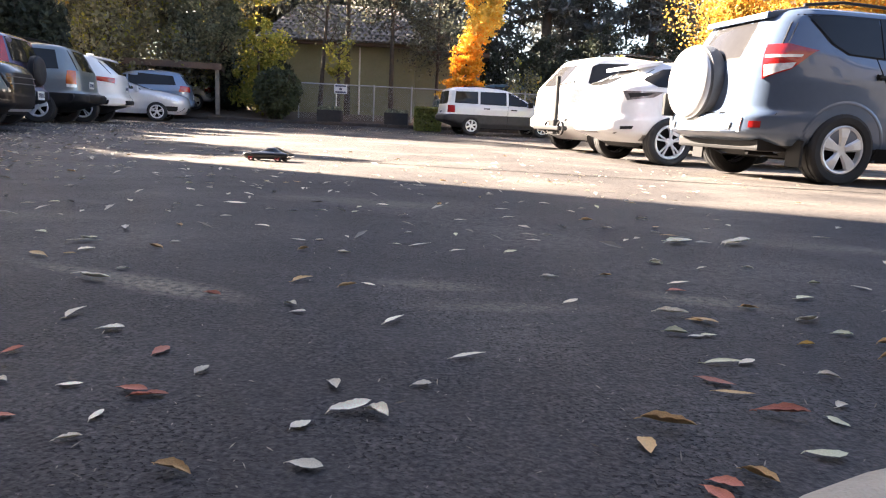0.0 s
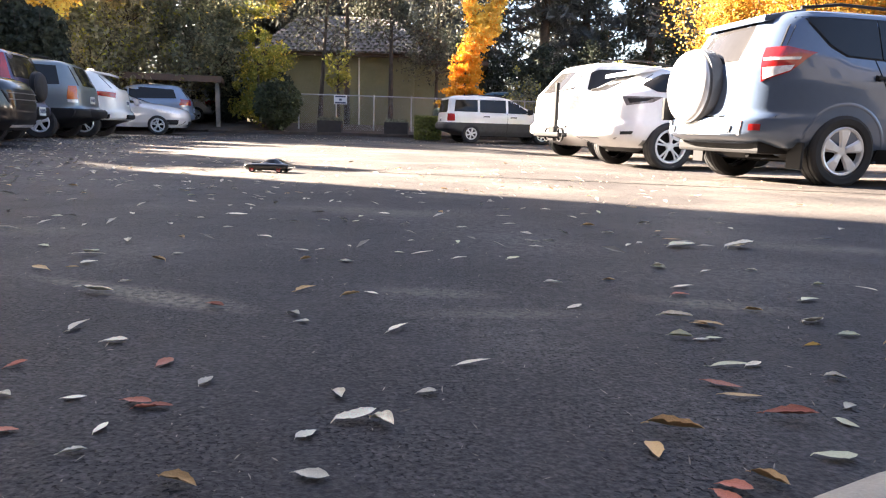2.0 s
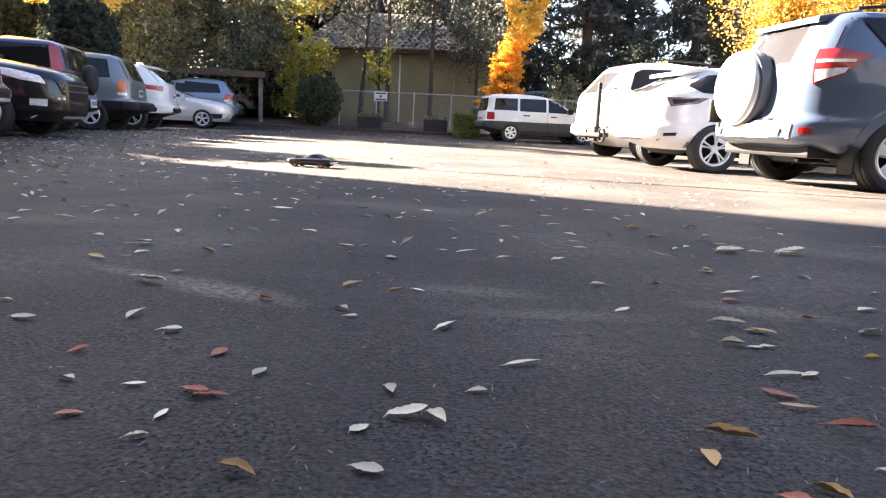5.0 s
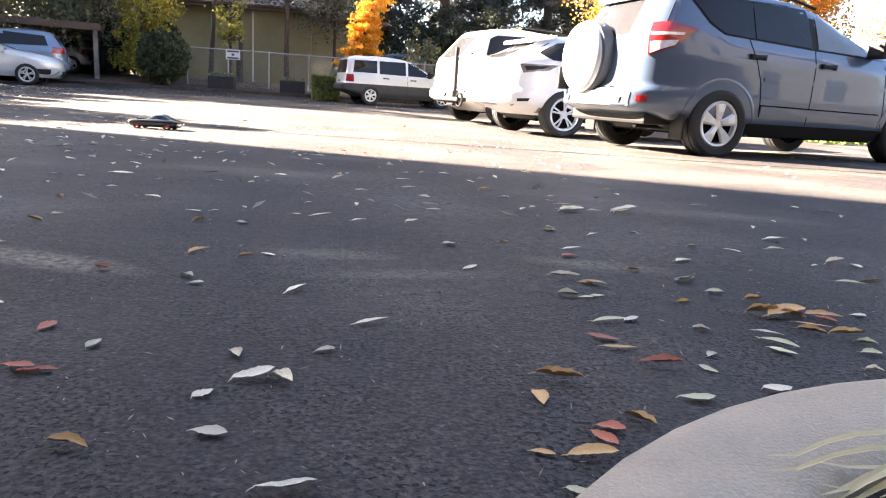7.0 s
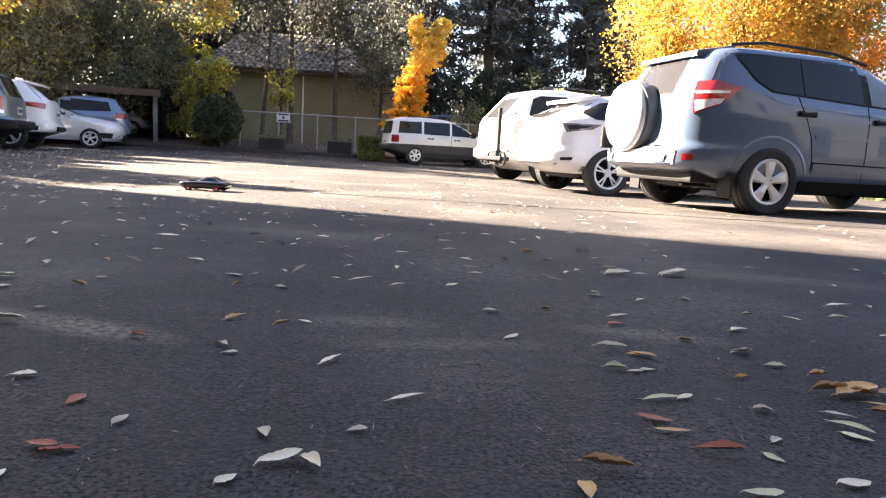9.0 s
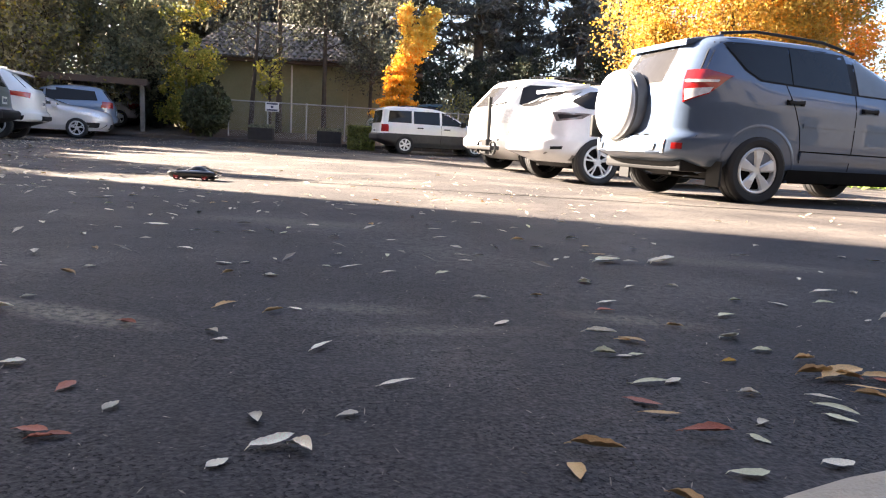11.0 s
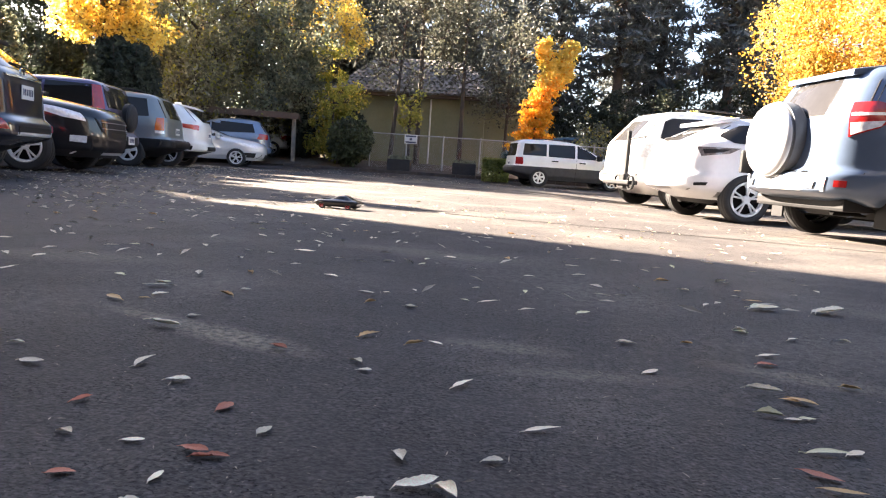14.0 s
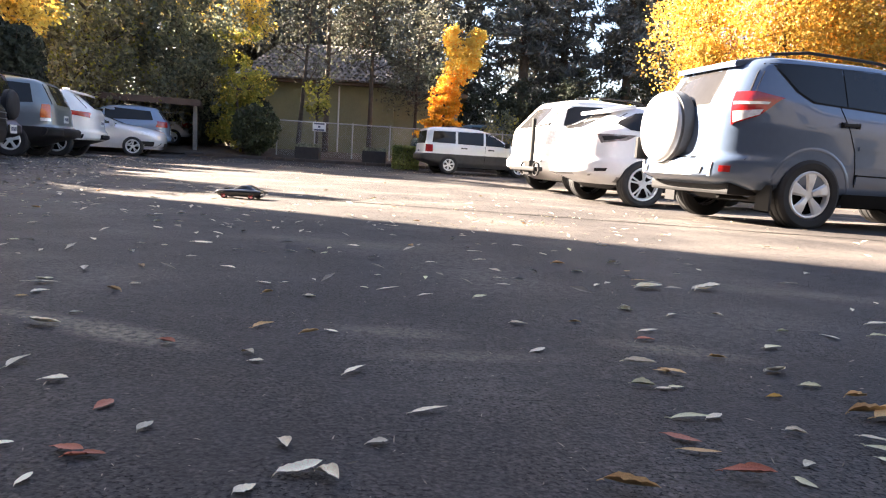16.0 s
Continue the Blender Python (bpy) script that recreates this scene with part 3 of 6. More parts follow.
# slate-blue compact SUV with a spare wheel on its tailgate
def build_suv_blue():
    sh = Shape(*profile(-2.27, 2.25, 1.70, 1.10, 0.98, 0.12, -1.97, 1.10, 0.905, 0.05, 0.66), nf=4.5, nr=5.5)
    c = car("compact_suv", SUV_BLUE, "slate-blue compact SUV with white spare wheel cover on the tailgate", "car", sh, P_BLUE, 2.66, 0.345, 0.905, 1.70, (0.232, 5, "wide", M["alloy"]), 0.37)
    for s, w, k in ((1, "L", "M"), (-1, "R", "N")):
        panel(c, sh, "window_band", [(-1.53, 1.31), (-1.36, 1.215), (-0.2, 1.155), (0.84, 1.12)], [(-1.76, 1.58), (-1.4, 1.59), (-0.2, 1.585), (0.10, 1.545)], w, M["trim"], "black window surround", 0.003)
        panel(c, sh, "quarter_window", [(-1.51, 1.32), (-1.35, 1.23), (-0.98, 1.21)], [(-1.73, 1.565), (-1.4, 1.575), (-0.98, 1.575)], w, M["glass"])
        panel(c, sh, "rear_window", [(-0.965, 1.21), (-0.22, 1.172)], [(-0.965, 1.575), (-0.24, 1.57)], w, M["glass"])
        panel(c, sh, "front_window", [(-0.13, 1.168), (0.74, 1.14)], [(-0.13, 1.57), (0.08, 1.53)], w, M["lightglass"])
        panel(c, sh, "side_moulding", [(-0.84, 0.47), (0.86, 0.46)], [(-0.84, 0.55), (0.86, 0.535)], w, P_BLUE, "", 0.022)
        panel(c, sh, "moulding_gap", [(-0.84, 0.55), (0.86, 0.535)], [(-0.84, 0.564), (0.86, 0.549)], w, M["under"], "", 0.004, 1)
        panel(c, sh, "door_crease", [(-0.84, 0.80), (0.9, 0.80)], [(-0.84, 0.835), (0.9, 0.83)], w, P_BLUE, "", 0.010, 2)
        panel(c, sh, "sill", [(-0.94, 0.25), (0.94, 0.25)], [(-0.94, 0.37), (0.94, 0.37)], w, M["trim"], "dark plastic sill", 0.012)
        panel(c, sh, "tail_light", [(113, 1.225), (131, 1.06), (152, 0.97)], [(110, 1.245), (131, 1.30), (152, 1.29)], k, M["redlens"], "red and clear tail light", 0.012)
        panel(c, sh, "tail_light_lens", [(130, 1.075), (150.5, 0.99)], [(126.5, 1.125), (150.5, 1.10)], k, M["clearlens"], "", 0.016)
        panel(c, sh, "tail_light_bar", [(122, 1.175), (150.5, 1.165)], [(120, 1.20), (150.5, 1.195)], k, M["clearlens"], "", 0.016, 1)
        panel(c, sh, "headlight", [(60, 0.86), (34, 0.80)], [(64, 1.04), (38, 0.97)], k, M["clearlens"], "clear headlight", 0.01)
        seams(c, sh, s, [(-0.18, -0.17), (0.94, 0.84)], 0.38, 1.15)
        seams(c, sh, s, [(-0.88, -1.05)], 0.78, 1.2)
        panel(c, sh, "door_seam", [(-0.835, 0.44), (-0.825, 0.44)], [(-0.885, 0.78), (-0.875, 0.78)], w, M["under"], "", 0.002, 6, 1)
        handle(c, sh, -0.96, 1.03, s, M["trim"])
        handle(c, sh, 0.0, 1.0, s, M["trim"])
        mirror(c, sh, 0.62, 1.15, s, M["trim"])
        for xw in (-1.33, 1.33):
            arch_flare(c, sh, xw, s, 0.345, P_BLUE)
    panel(c, sh, "back_window_surround", [(-0.75, 1.17), (0.75, 1.17)], [(-0.66, 1.60), (0.66, 1.60)], "B", M["trim"], "black rear window surround", 0.005)
    panel(c, sh, "back_window", [(-0.725, 1.19), (0.725, 1.19)], [(-0.64, 1.58), (0.64, 1.58)], "B", M["backglass"], "rear window")
    panel(c, sh, "windscreen", [(-0.68, 1.22), (0.68, 1.22)], [(-0.58, 1.55), (0.58, 1.55)], "F", M["lightglass"])
    panel(c, sh, "bumper_panel", [(-0.62, 0.475), (0.62, 0.475)], [(-0.64, 0.61), (0.64, 0.61)], "B", M["alloy"], "silver bumper panel with ribs", 0.008)
    for yr in (-0.48, -0.24, 0.0, 0.24, 0.48):
        panel(c, sh, "bumper_rib", [(yr - 0.045, 0.50), (yr + 0.045, 0.50)], [(yr - 0.065, 0.56), (yr + 0.065, 0.56)], "B", M["darkalloy"], "", 0.013, 1)
    panel(c, sh, "bumper_gap", [(-0.80, 0.645), (0.80, 0.645)], [(-0.80, 0.66), (0.80, 0.66)], "B", M["under"], "", 0.002, 1)
    for k in ("M", "N"):
        panel(c, sh, "reflector", [(142, 0.52), (151, 0.52)], [(142, 0.58), (151, 0.58)], k, M["redlens"], "red bumper reflector", 0.012)
    rails(c, -1.72, 0.0, 0.60, 1.672, 0.06, M["trim"])
    spoiler(c, -2.02, -1.62, 0.55, 1.668, P_BLUE)
    bm = bmesh.new()
    box(bm, -1.985, -1.95, -0.16, 0.16, 1.592, 1.617, 0.005)
    part("high_brake_light", bm, M["redlens"], c)
    # spare wheel in a hard cover
    bm = bmesh.new()
    m = Matrix.Translation((-2.16, 0.16, 0.96)) @ Matrix.Scale(1.06, 4) @ Matrix.Rotation(math.pi / 2, 4, "Z")
    lathe(bm, [(0.001, 0.262), (0.10, 0.262), (0.16, 0.258), (0.27, 0.25), (0.325, 0.232), (0.345, 0.20), (0.347, 0.18)], 56, m)
    sp = part("spare_wheel_cover", bm, P_SILVER, c, "hard spare wheel cover lit by the sun", True)
    bm = bmesh.new()
    lathe(bm, [(0.347, 0.18), (0.352, 0.17), (0.345, 0.165), (0.36, 0.155), (0.364, 0.06), (0.355, 0.03), (0.30, -0.02)], 56, m)
    part("cover_side", bm, M["coverside"], sp, "dark grey side of the cover", True)
    bm = bmesh.new()
    box(bm, -2.40, -2.26, 0.55, 0.60, 0.62, 0.86, 0.012)
    box(bm, -2.32, -2.2, 0.40, 0.60, 0.82, 0.87, 0.012)
    part("plate_bracket", bm, M["trim"], c)
    wiper(c, sh, 0.05, 1.23, 0.45, 1.22)
    bm = bmesh.new()
    box(bm, -2.10, -1.72, -0.7, 0.7, 0.30, 0.42, 0.03)
    part("rear_valance", bm, M["trim"], c)
    bm = bmesh.new()
    tube(bm, [(-2.06, -0.5, 0.29), (-1.5, -0.5, 0.29)], 0.03, 10)
    part("exhaust_pipe", bm, M["under"], c)
    for s in (1, -1):
        bm = bmesh.new()
        box(bm, -1.78, -1.755, s * 0.80 - 0.10, s * 0.80 + 0.10, 0.17, 0.42, 0.006)
        part("mud_flap", bm, M["trim"], c)
    return c


# white crossover
def build_crossover():
    sh = Shape(*profile(-2.27, 2.35, 1.51, 0.98, 1.05, 0.15, -1.62, 1.0, 0.92, 0.02, 0.60), nf=4.5, nr=3.8)
    c = car("crossover_suv", CROSSOVER, "pearl-white crossover SUV parked nose-in, tail in sunlight", "car", sh, P_PEARL, 2.68, 0.34, 0.92, 1.56, (0.245, 5, "twin", M["alloy"]), 0.30)
    for s, w, k in ((1, "L", "M"), (-1, "R", "N")):
        panel(c, sh, "quarter_window", [(-1.72, 1.19), (-1.56, 1.10), (-1.0, 1.07)], [(-1.66, 1.24), (-1.40, 1.36), (-1.0, 1.395)], w, M["glass"])
        panel(c, sh, "rear_window", [(-0.95, 1.07), (-0.05, 1.06)], [(-0.95, 1.40), (-0.05, 1.41)], w, M["glass"])
        panel(c, sh, "front_window", [(0.02, 1.06), (0.95, 1.05)], [(0.02, 1.41), (0.35, 1.36)], w, M["glass"])
        panel(c, sh, "tail_light", [(122, 0.95), (142, 0.90)], [(113, 1.03), (145, 1.03)], k, M["smokelens"], "smoked clear tail light", 0.012)
        panel(c, sh, "tail_light_core", [(126, 0.965), (139, 0.935)], [(119, 1.01), (140, 1.0)], k, M["trim"], "", 0.016, 2)
        panel(c, sh, "arch_trim", [(-1.72, 0.34), (-1.64, 0.34)], [(-1.72, 0.42), (-1.66, 0.42)], w, M["darkalloy"], "", 0.006, 2)
        handle(c, sh, -0.8, 0.98, s, P_PEARL)
        handle(c, sh, 0.2, 0.97, s, P_PEARL)
        mirror(c, sh, 0.8, 1.08, s, P_PEARL)
        seams(c, sh, s, [(-0.02, 0.0)], 0.4, 1.05)
    panel(c, sh, "back_window", [(-0.64, 1.12), (0.64, 1.12)], [(-0.55, 1.36), (0.55, 1.36)], "B", M["backglass"], "rear window")
    panel(c, sh, "windscreen", [(-0.68, 1.13), (0.68, 1.13)], [(-0.56, 1.37), (0.56, 1.37)], "F", M["glass"])
    for k in ("M", "N"):
        panel(c, sh, "bumper_vent", [(134, 0.50), (143, 0.49)], [(133, 0.545), (143, 0.535)], k, M["trim"], "", 0.010, 2)
    panel(c, sh, "lower_valance", [(-0.6, 0.42), (0.6, 0.42)], [(-0.66, 0.45), (0.66, 0.45)], "B", M["darkalloy"], "grey lower bumper lip", 0.012)
    spoiler(c, -1.76, -1.36, 0.53, 1.475, P_PEARL)
    plate_on(c, sh, 0, 0.83)
    wiper(c, sh, 0.05, 1.18, 0.4, 1.17)
    return c


# big white SUV with a bicycle carrier on its hitch
def build_big_suv():
    sh = Shape(*profile(-2.36, 2.45, 1.90, 1.16, 1.05, 0.2, -1.80, 1.16, 0.98, 0.06, 0.72), nf=5, nr=5.5)
    c = car("large_suv", BIG_SUV, "large white SUV with a bicycle carrier folded up at its tail", "car", sh, P_WHITE, 2.79, 0.385, 0.98, 1.90, (0.24, 6, "star", M["alloy"]))
    for s, w, k in ((1, "L", "M"), (-1, "R", "N")):
        panel(c, sh, "quarter_window", [(-1.86, 1.34), (-1.74, 1.27), (-1.0, 1.25)], [(-1.74, 1.66), (-1.6, 1.72), (-1.0, 1.74)], w, M["glass"])
        panel(c, sh, "rear_window", [(-0.92, 1.25), (-0.05, 1.24)], [(-0.92, 1.74), (-0.05, 1.75)], w, M["glass"])
        panel(c, sh, "front_window", [(0.02, 1.24), (0.9, 1.22)], [(0.02, 1.75), (0.32, 1.68)], w, M["glass"])
        panel(c, sh, "tail_light", [(126, 0.95), (152, 0.95)], [(126, 1.22), (152, 1.22)], k, M["clearlens"], "clear tail light", 0.012)
        handle(c, sh, -0.75, 1.05, s, P_WHITE)
        mirror(c, sh, 0.8, 1.18, s, P_WHITE)
        seams(c, sh, s, [(-0.02, 0.0)], 0.4, 1.15)
    panel(c, sh, "back_window", [(-0.74, 1.28), (0.74, 1.28)], [(-0.62, 1.70), (0.62, 1.70)], "B", M["backglass"], "rear window")
    panel(c, sh, "windscreen", [(-0.72, 1.26), (0.72, 1.26)], [(-0.6, 1.64), (0.6, 1.64)], "F", M["glass"])
    panel(c, sh, "bumper_step", [(-0.8, 0.60), (0.8, 0.60)], [(-0.8, 0.645), (0.8, 0.645)], "B", M["trim"], "", 0.02)
    rails(c, -1.5, 0.1, 0.66, 1.885, 0.02, M["trim"])
    plate_on(c, sh, 0, 0.92)
    # folded bicycle carrier
    bm = bmesh.new()
    tube(bm, [(-1.9, -0.2, 0.42), (-2.58, -0.3, 0.44)], 0.035, 8)
    rack = part("bicycle_carrier", bm, M["trim"], c, "black folding bicycle carrier")
    bm = bmesh.new()
    box(bm, -2.54, -2.47, -0.91, -0.84, 0.36, 1.42, 0.012)
    part("mast", bm, M["trim"], rack)
    bm = bmesh.new()
    tube(bm, [(-2.50, -0.87, 1.26), (-2.40, -1.33, 1.31)], 0.018, 8)
    part("hook_arm", bm, M["trim"], rack)
    bm = bmesh.new()
    box(bm, -2.66, -2.46, -1.30, -0.20, 0.42, 0.50, 0.02)
    box(bm, -2.60, -2.46, -0.98, -0.76, 0.34, 0.62, 0.02)
    part("wheel_tray", bm, M["trim"], rack)
    for sx in (-1.25, -0.70):
        bm = bmesh.new()
        lathe(bm, [(0.11, -0.02), (0.13, -0.02), (0.13, 0.02), (0.11, 0.02)], 20, Matrix.Translation((-2.58, sx, 0.46)) @ Matrix.Rotation(math.pi / 2, 4, "Z"))
        part("tray_ring", bm, M["trim"], rack)
    return c


# white estate with grey lower panels
def build_wagon():
    sh = Shape(*profile(-2.15, 2.2, 1.60, 0.96, 1.05, 0.22, -2.0, 0.98, 0.85, 0.05, 0.66), nf=5, nr=9)
    c = car("estate_car", WAGON, "white estate car with grey plastic lower panels, parked nose-in", "car", sh, P_WHITE, 2.52, 0.31, 0.85, 1.56, (0.20, 6, "star", M["alloy"]), 0.66, M["greyclad"])
    for s, w, k in ((1, "L", "M"), (-1, "R", "N")):
        panel(c, sh, "cargo_window", [(-1.85, 1.03), (-1.05, 1.03)], [(-1.80, 1.41), (-1.05, 1.43)], w, M["glass"])
        panel(c, sh, "rear_window", [(-0.97, 1.02), (-0.06, 1.01)], [(-0.97, 1.43), (-0.06, 1.44)], w, M["glass"])
        panel(c, sh, "front_window", [(0.02, 1.01), (0.88, 1.0)], [(0.02, 1.44), (0.30, 1.40)], w, M["glass"])
        panel(c, sh, "tail_light", [(122, 0.72), (154, 0.72)], [(122, 0.96), (154, 0.96)], k, M["redlens"], "red tail light", 0.01)
        handle(c, sh, -0.75, 0.88, s, M["trim"])
        handle(c, sh, 0.2, 0.87, s, M["trim"])
        mirror(c, sh, 0.75, 1.0, s, M["trim"])
        seams(c, sh, s, [(-0.02, 0.0), (0.95, 0.92)], 0.3, 1.0)
    panel(c, sh, "back_window", [(-0.6, 1.0), (0.6, 1.0)], [(-0.54, 1.42), (0.54, 1.42)], "B", M["glass"])
    panel(c, sh, "windscreen", [(-0.64, 1.08), (0.64, 1.08)], [(-0.54, 1.42), (0.54, 1.42)], "F", M["glass"])
    rails(c, -1.6, 0.0, 0.56, 1.545, 0.02, M["trim"])
    for x in (-1.2, -0.3):
        bm = bmesh.new()
        box(bm, x - 0.03, x + 0.03, -0.58, 0.58, 1.585, 1.61, 0.008)
        part("roof_bar", bm, M["trim"], c)
    plate_on(c, sh, 0, 0.75)
    return c


# navy SUV, tail towards the aisle
def build_navy():
    sh = Shape(*profile(-2.35, 2.35, 1.69, 1.05, 1.05, 0.15, -1.78, 1.08, 0.94, 0.05, 0.66), nf=4.5, nr=5)
    c = car("family_suv", NAVY_SUV, "dark navy family SUV, tail towards the aisle, in shade", "car", sh, P_NAVY, 2.70, 0.36, 0.94, 1.69, (0.245, 5, "twin", M["alloy"]), 0.36)
    for s, w, k in ((1, "L", "M"), (-1, "R", "N")):
        panel(c, sh, "quarter_window", [(-1.62, 1.24), (-1.05, 1.16)], [(-1.52, 1.46), (-1.05, 1.54)], w, M["glass"])
        panel(c, sh, "rear_window", [(-0.98, 1.14), (-0.05, 1.1)], [(-0.98, 1.54), (-0.05, 1.56)], w, M["glass"])
        panel(c, sh, "front_window", [(0.02, 1.1), (0.95, 1.08)], [(0.02, 1.56), (0.35, 1.5)], w, M["glass"])
        panel(c, sh, "tail_light", [(112, 1.0), (153, 0.99)], [(109, 1.21), (153, 1.17)], k, M["redlens"], "red wrap-round tail light", 0.012)
        panel(c, sh, "tail_light_lens", [(116, 1.06), (152, 1.05)], [(115, 1.09), (152, 1.08)], k, M["clearlens"], "", 0.013)
        panel(c, sh, "reflector", [(140, 0.54), (162, 0.54)], [(136, 0.68), (156, 0.68)], k, M["redlens"], "red bumper reflector", 0.014)
        handle(c, sh, -0.8, 0.98, s, P_NAVY)
        mirror(c, sh, 0.8, 1.1, s, P_NAVY)
    panel(c, sh, "back_window", [(-0.78, 1.23), (0.78, 1.23)], [(-0.62, 1.58), (0.62, 1.58)], "B", M["skyglass"], "rear window reflecting the sky")
    panel(c, sh, "chrome_strip", [(-0.46, 1.12), (0.46, 1.12)], [(-0.46, 1.145), (0.46, 1.145)], "B", M["chrome"], "chrome strip over the plate", 0.025)
    panel(c, sh, "bumper_trim", [(-0.78, 0.475), (0.78, 0.475)], [(-0.74, 0.515), (0.74, 0.515)], "B", M["alloy"], "silver bumper trim", 0.024)
    panel(c, sh, "bumper_lower", [(-0.85, 0.47), (0.85, 0.47)], [(-0.85, 0.58), (0.85, 0.58)], "B", M["trim"], "", 0.008)
    bm = bmesh.new()
    m = Matrix.Translation((sh.end(0, 1.2) - 0.03, 0, 1.20)) @ Matrix.Rotation(math.pi / 2, 4, "Z") @ Matrix.Scale(1.7, 4, (1, 0, 0))
    lathe(bm, [(0.032, 0.0), (0.036, 0.008), (0.042, 0.008), (0.046, 0.0)], 24, m)
    box(bm, -0.006, 0.006, -0.05, -0.03, -0.03, 0.03, 0, Matrix.Translation((sh.end(0, 1.2) - 0.032, 0.0, 1.20)))
    box(bm, -0.006, 0.006, 0.03, 0.05, -0.03, 0.03, 0, Matrix.Translation((sh.end(0, 1.2) - 0.032, 0.0, 1.20)))
    part("oval_badge", bm, M["chrome"], c, "chrome oval badge")
    plate_on(c, sh, 0, 0.97)
    spoiler(c, -1.90, -1.5, 0.58, 1.655, P_NAVY)
    rails(c, -1.6, 0.1, 0.60, 1.675, 0.02, M["alloy"])
    wiper(c, sh, 0.0, 1.30, -0.5, 1.29)
    return c


# black SUV, nose towards the aisle
def build_black():
    sh = Shape(*profile(-2.25, 2.30, 1.68, 1.04, 0.95, 0.05, -1.9, 1.08, 0.92, 0.04, 0.65), nf=3.6, nr=6)
    c = car("nose_out_suv", BLACK_SUV, "glossy black SUV, nose towards the aisle, with clear headlights", "car", sh, P_BLACK, 2.66, 0.36, 0.92, 1.68, (0.245, 5, "twin", M["alloy"]), 0.34)
    for s, w, k in ((1, "L", "M"), (-1, "R", "N")):
        panel(c, sh, "rear_window", [(-1.6, 1.14), (-0.1, 1.1)], [(-1.6, 1.5), (-0.1, 1.56)], w, M["glass"])
        panel(c, sh, "front_window", [(-0.02, 1.1), (0.85, 1.09)], [(-0.02, 1.56), (0.25, 1.5)], w, M["glass"])
        panel(c, sh, "headlight", [(64, 0.90), (50, 0.80), (34, 0.76)], [(66, 0.99), (50, 0.94), (36, 0.87)], k, M["clearlens"], "long clear headlight", 0.012)
        panel(c, sh, "fog_light", [(46, 0.46), (34, 0.45)], [(46, 0.55), (34, 0.55)], k, M["clearlens"], "", 0.012)
        mirror(c, sh, 0.72, 1.1, s, P_BLACK)
        handle(c, sh, -0.1, 0.98, s, P_BLACK)
    panel(c, sh, "windscreen", [(-0.7, 1.17), (0.7, 1.17)], [(-0.58, 1.52), (0.58, 1.52)], "F", M["glass"])
    panel(c, sh, "grille", [(-0.5, 0.62), (0.5, 0.62)], [(-0.58, 0.82), (0.58, 0.82)], "F", M["trim"], "", 0.01)
    for k in range(2):
        panel(c, sh, "grille_bar", [(-0.5, 0.67 + 0.09 * k), (0.5, 0.67 + 0.09 * k)], [(-0.5, 0.682 + 0.09 * k), (0.5, 0.682 + 0.09 * k)], "F", M["darkalloy"], "chrome grille bar", 0.022, 1)
    panel(c, sh, "lower_intake", [(-0.6, 0.33), (0.6, 0.33)], [(-0.62, 0.5), (0.62, 0.5)], "F", M["trim"], "", 0.01)
    panel(c, sh, "skid_plate", [(-0.7, 0.28), (0.7, 0.28)], [(-0.7, 0.32), (0.7, 0.32)], "F", M["alloy"], "silver skid plate", 0.02)
    return c


# violet-blue SUV with a spare wheel outside
def build_violet():
    sh = Shape(*profile(-2.1, 2.1, 1.66, 1.02, 0.95, 0.1, -1.9, 1.06, 0.88, 0.06, 0.68), nf=5, nr=8)
    c = car("boxy_suv", VIOLET_SUV, "dark violet-blue boxy SUV with a spare wheel on its tailgate", "car", sh, P_PURPLE, 2.62, 0.34, 0.88, 1.66, (0.21, 6, "star", M["alloy"]), 0.5)
    for s, w, k in ((1, "L", "M"), (-1, "R", "N")):
        panel(c, sh, "quarter_window", [(-1.78, 1.10), (-0.95, 1.10)], [(-1.74, 1.52), (-0.95, 1.54)], w, M["glass"])
        panel(c, sh, "rear_window", [(-0.9, 1.1), (-0.05, 1.08)], [(-0.9, 1.54), (-0.05, 1.54)], w, M["glass"])
        panel(c, sh, "front_window", [(0.02, 1.08), (0.85, 1.07)], [(0.02, 1.54), (0.3, 1.5)], w, M["glass"])
        panel(c, sh, "tail_light", [(121, 1.04), (150, 1.04)], [(121, 1.52), (150, 1.52)], k, M["redlens"], "tall red tail light", 0.014)
    panel(c, sh, "back_window", [(-0.62, 1.12), (0.62, 1.12)], [(-0.58, 1.52), (0.58, 1.52)], "B", M["glass"])
    panel(c, sh, "bumper_step", [(-0.8, 0.465), (0.8, 0.465)], [(-0.8, 0.62), (0.8, 0.62)], "B", M["trim"], "black rear bumper", 0.03)
    bm = bmesh.new()
    m = Matrix.Translation((-2.08, 0.05, 0.98)) @ Matrix.Scale(0.78, 4) @ Matrix.Rotation(math.pi / 2, 4, "Z")
    lathe(bm, [(0.001, 0.25), (0.2, 0.25), (0.30, 0.23), (0.335, 0.19), (0.34, 0.05), (0.25, 0.02)], 36, m)
    part("spare_wheel_cover", bm, M["tyre"], c, "black spare wheel in a dark cover", True)
    bm = bmesh.new()
    lathe(bm, [(0.338, 0.17), (0.352, 0.17), (0.352, 0.09), (0.338, 0.09)], 36, m)
    part("cover_band", bm, M["trim"], c)
    plate_on(c, sh, -0.02, 0.55, True, -2.2)
    return c


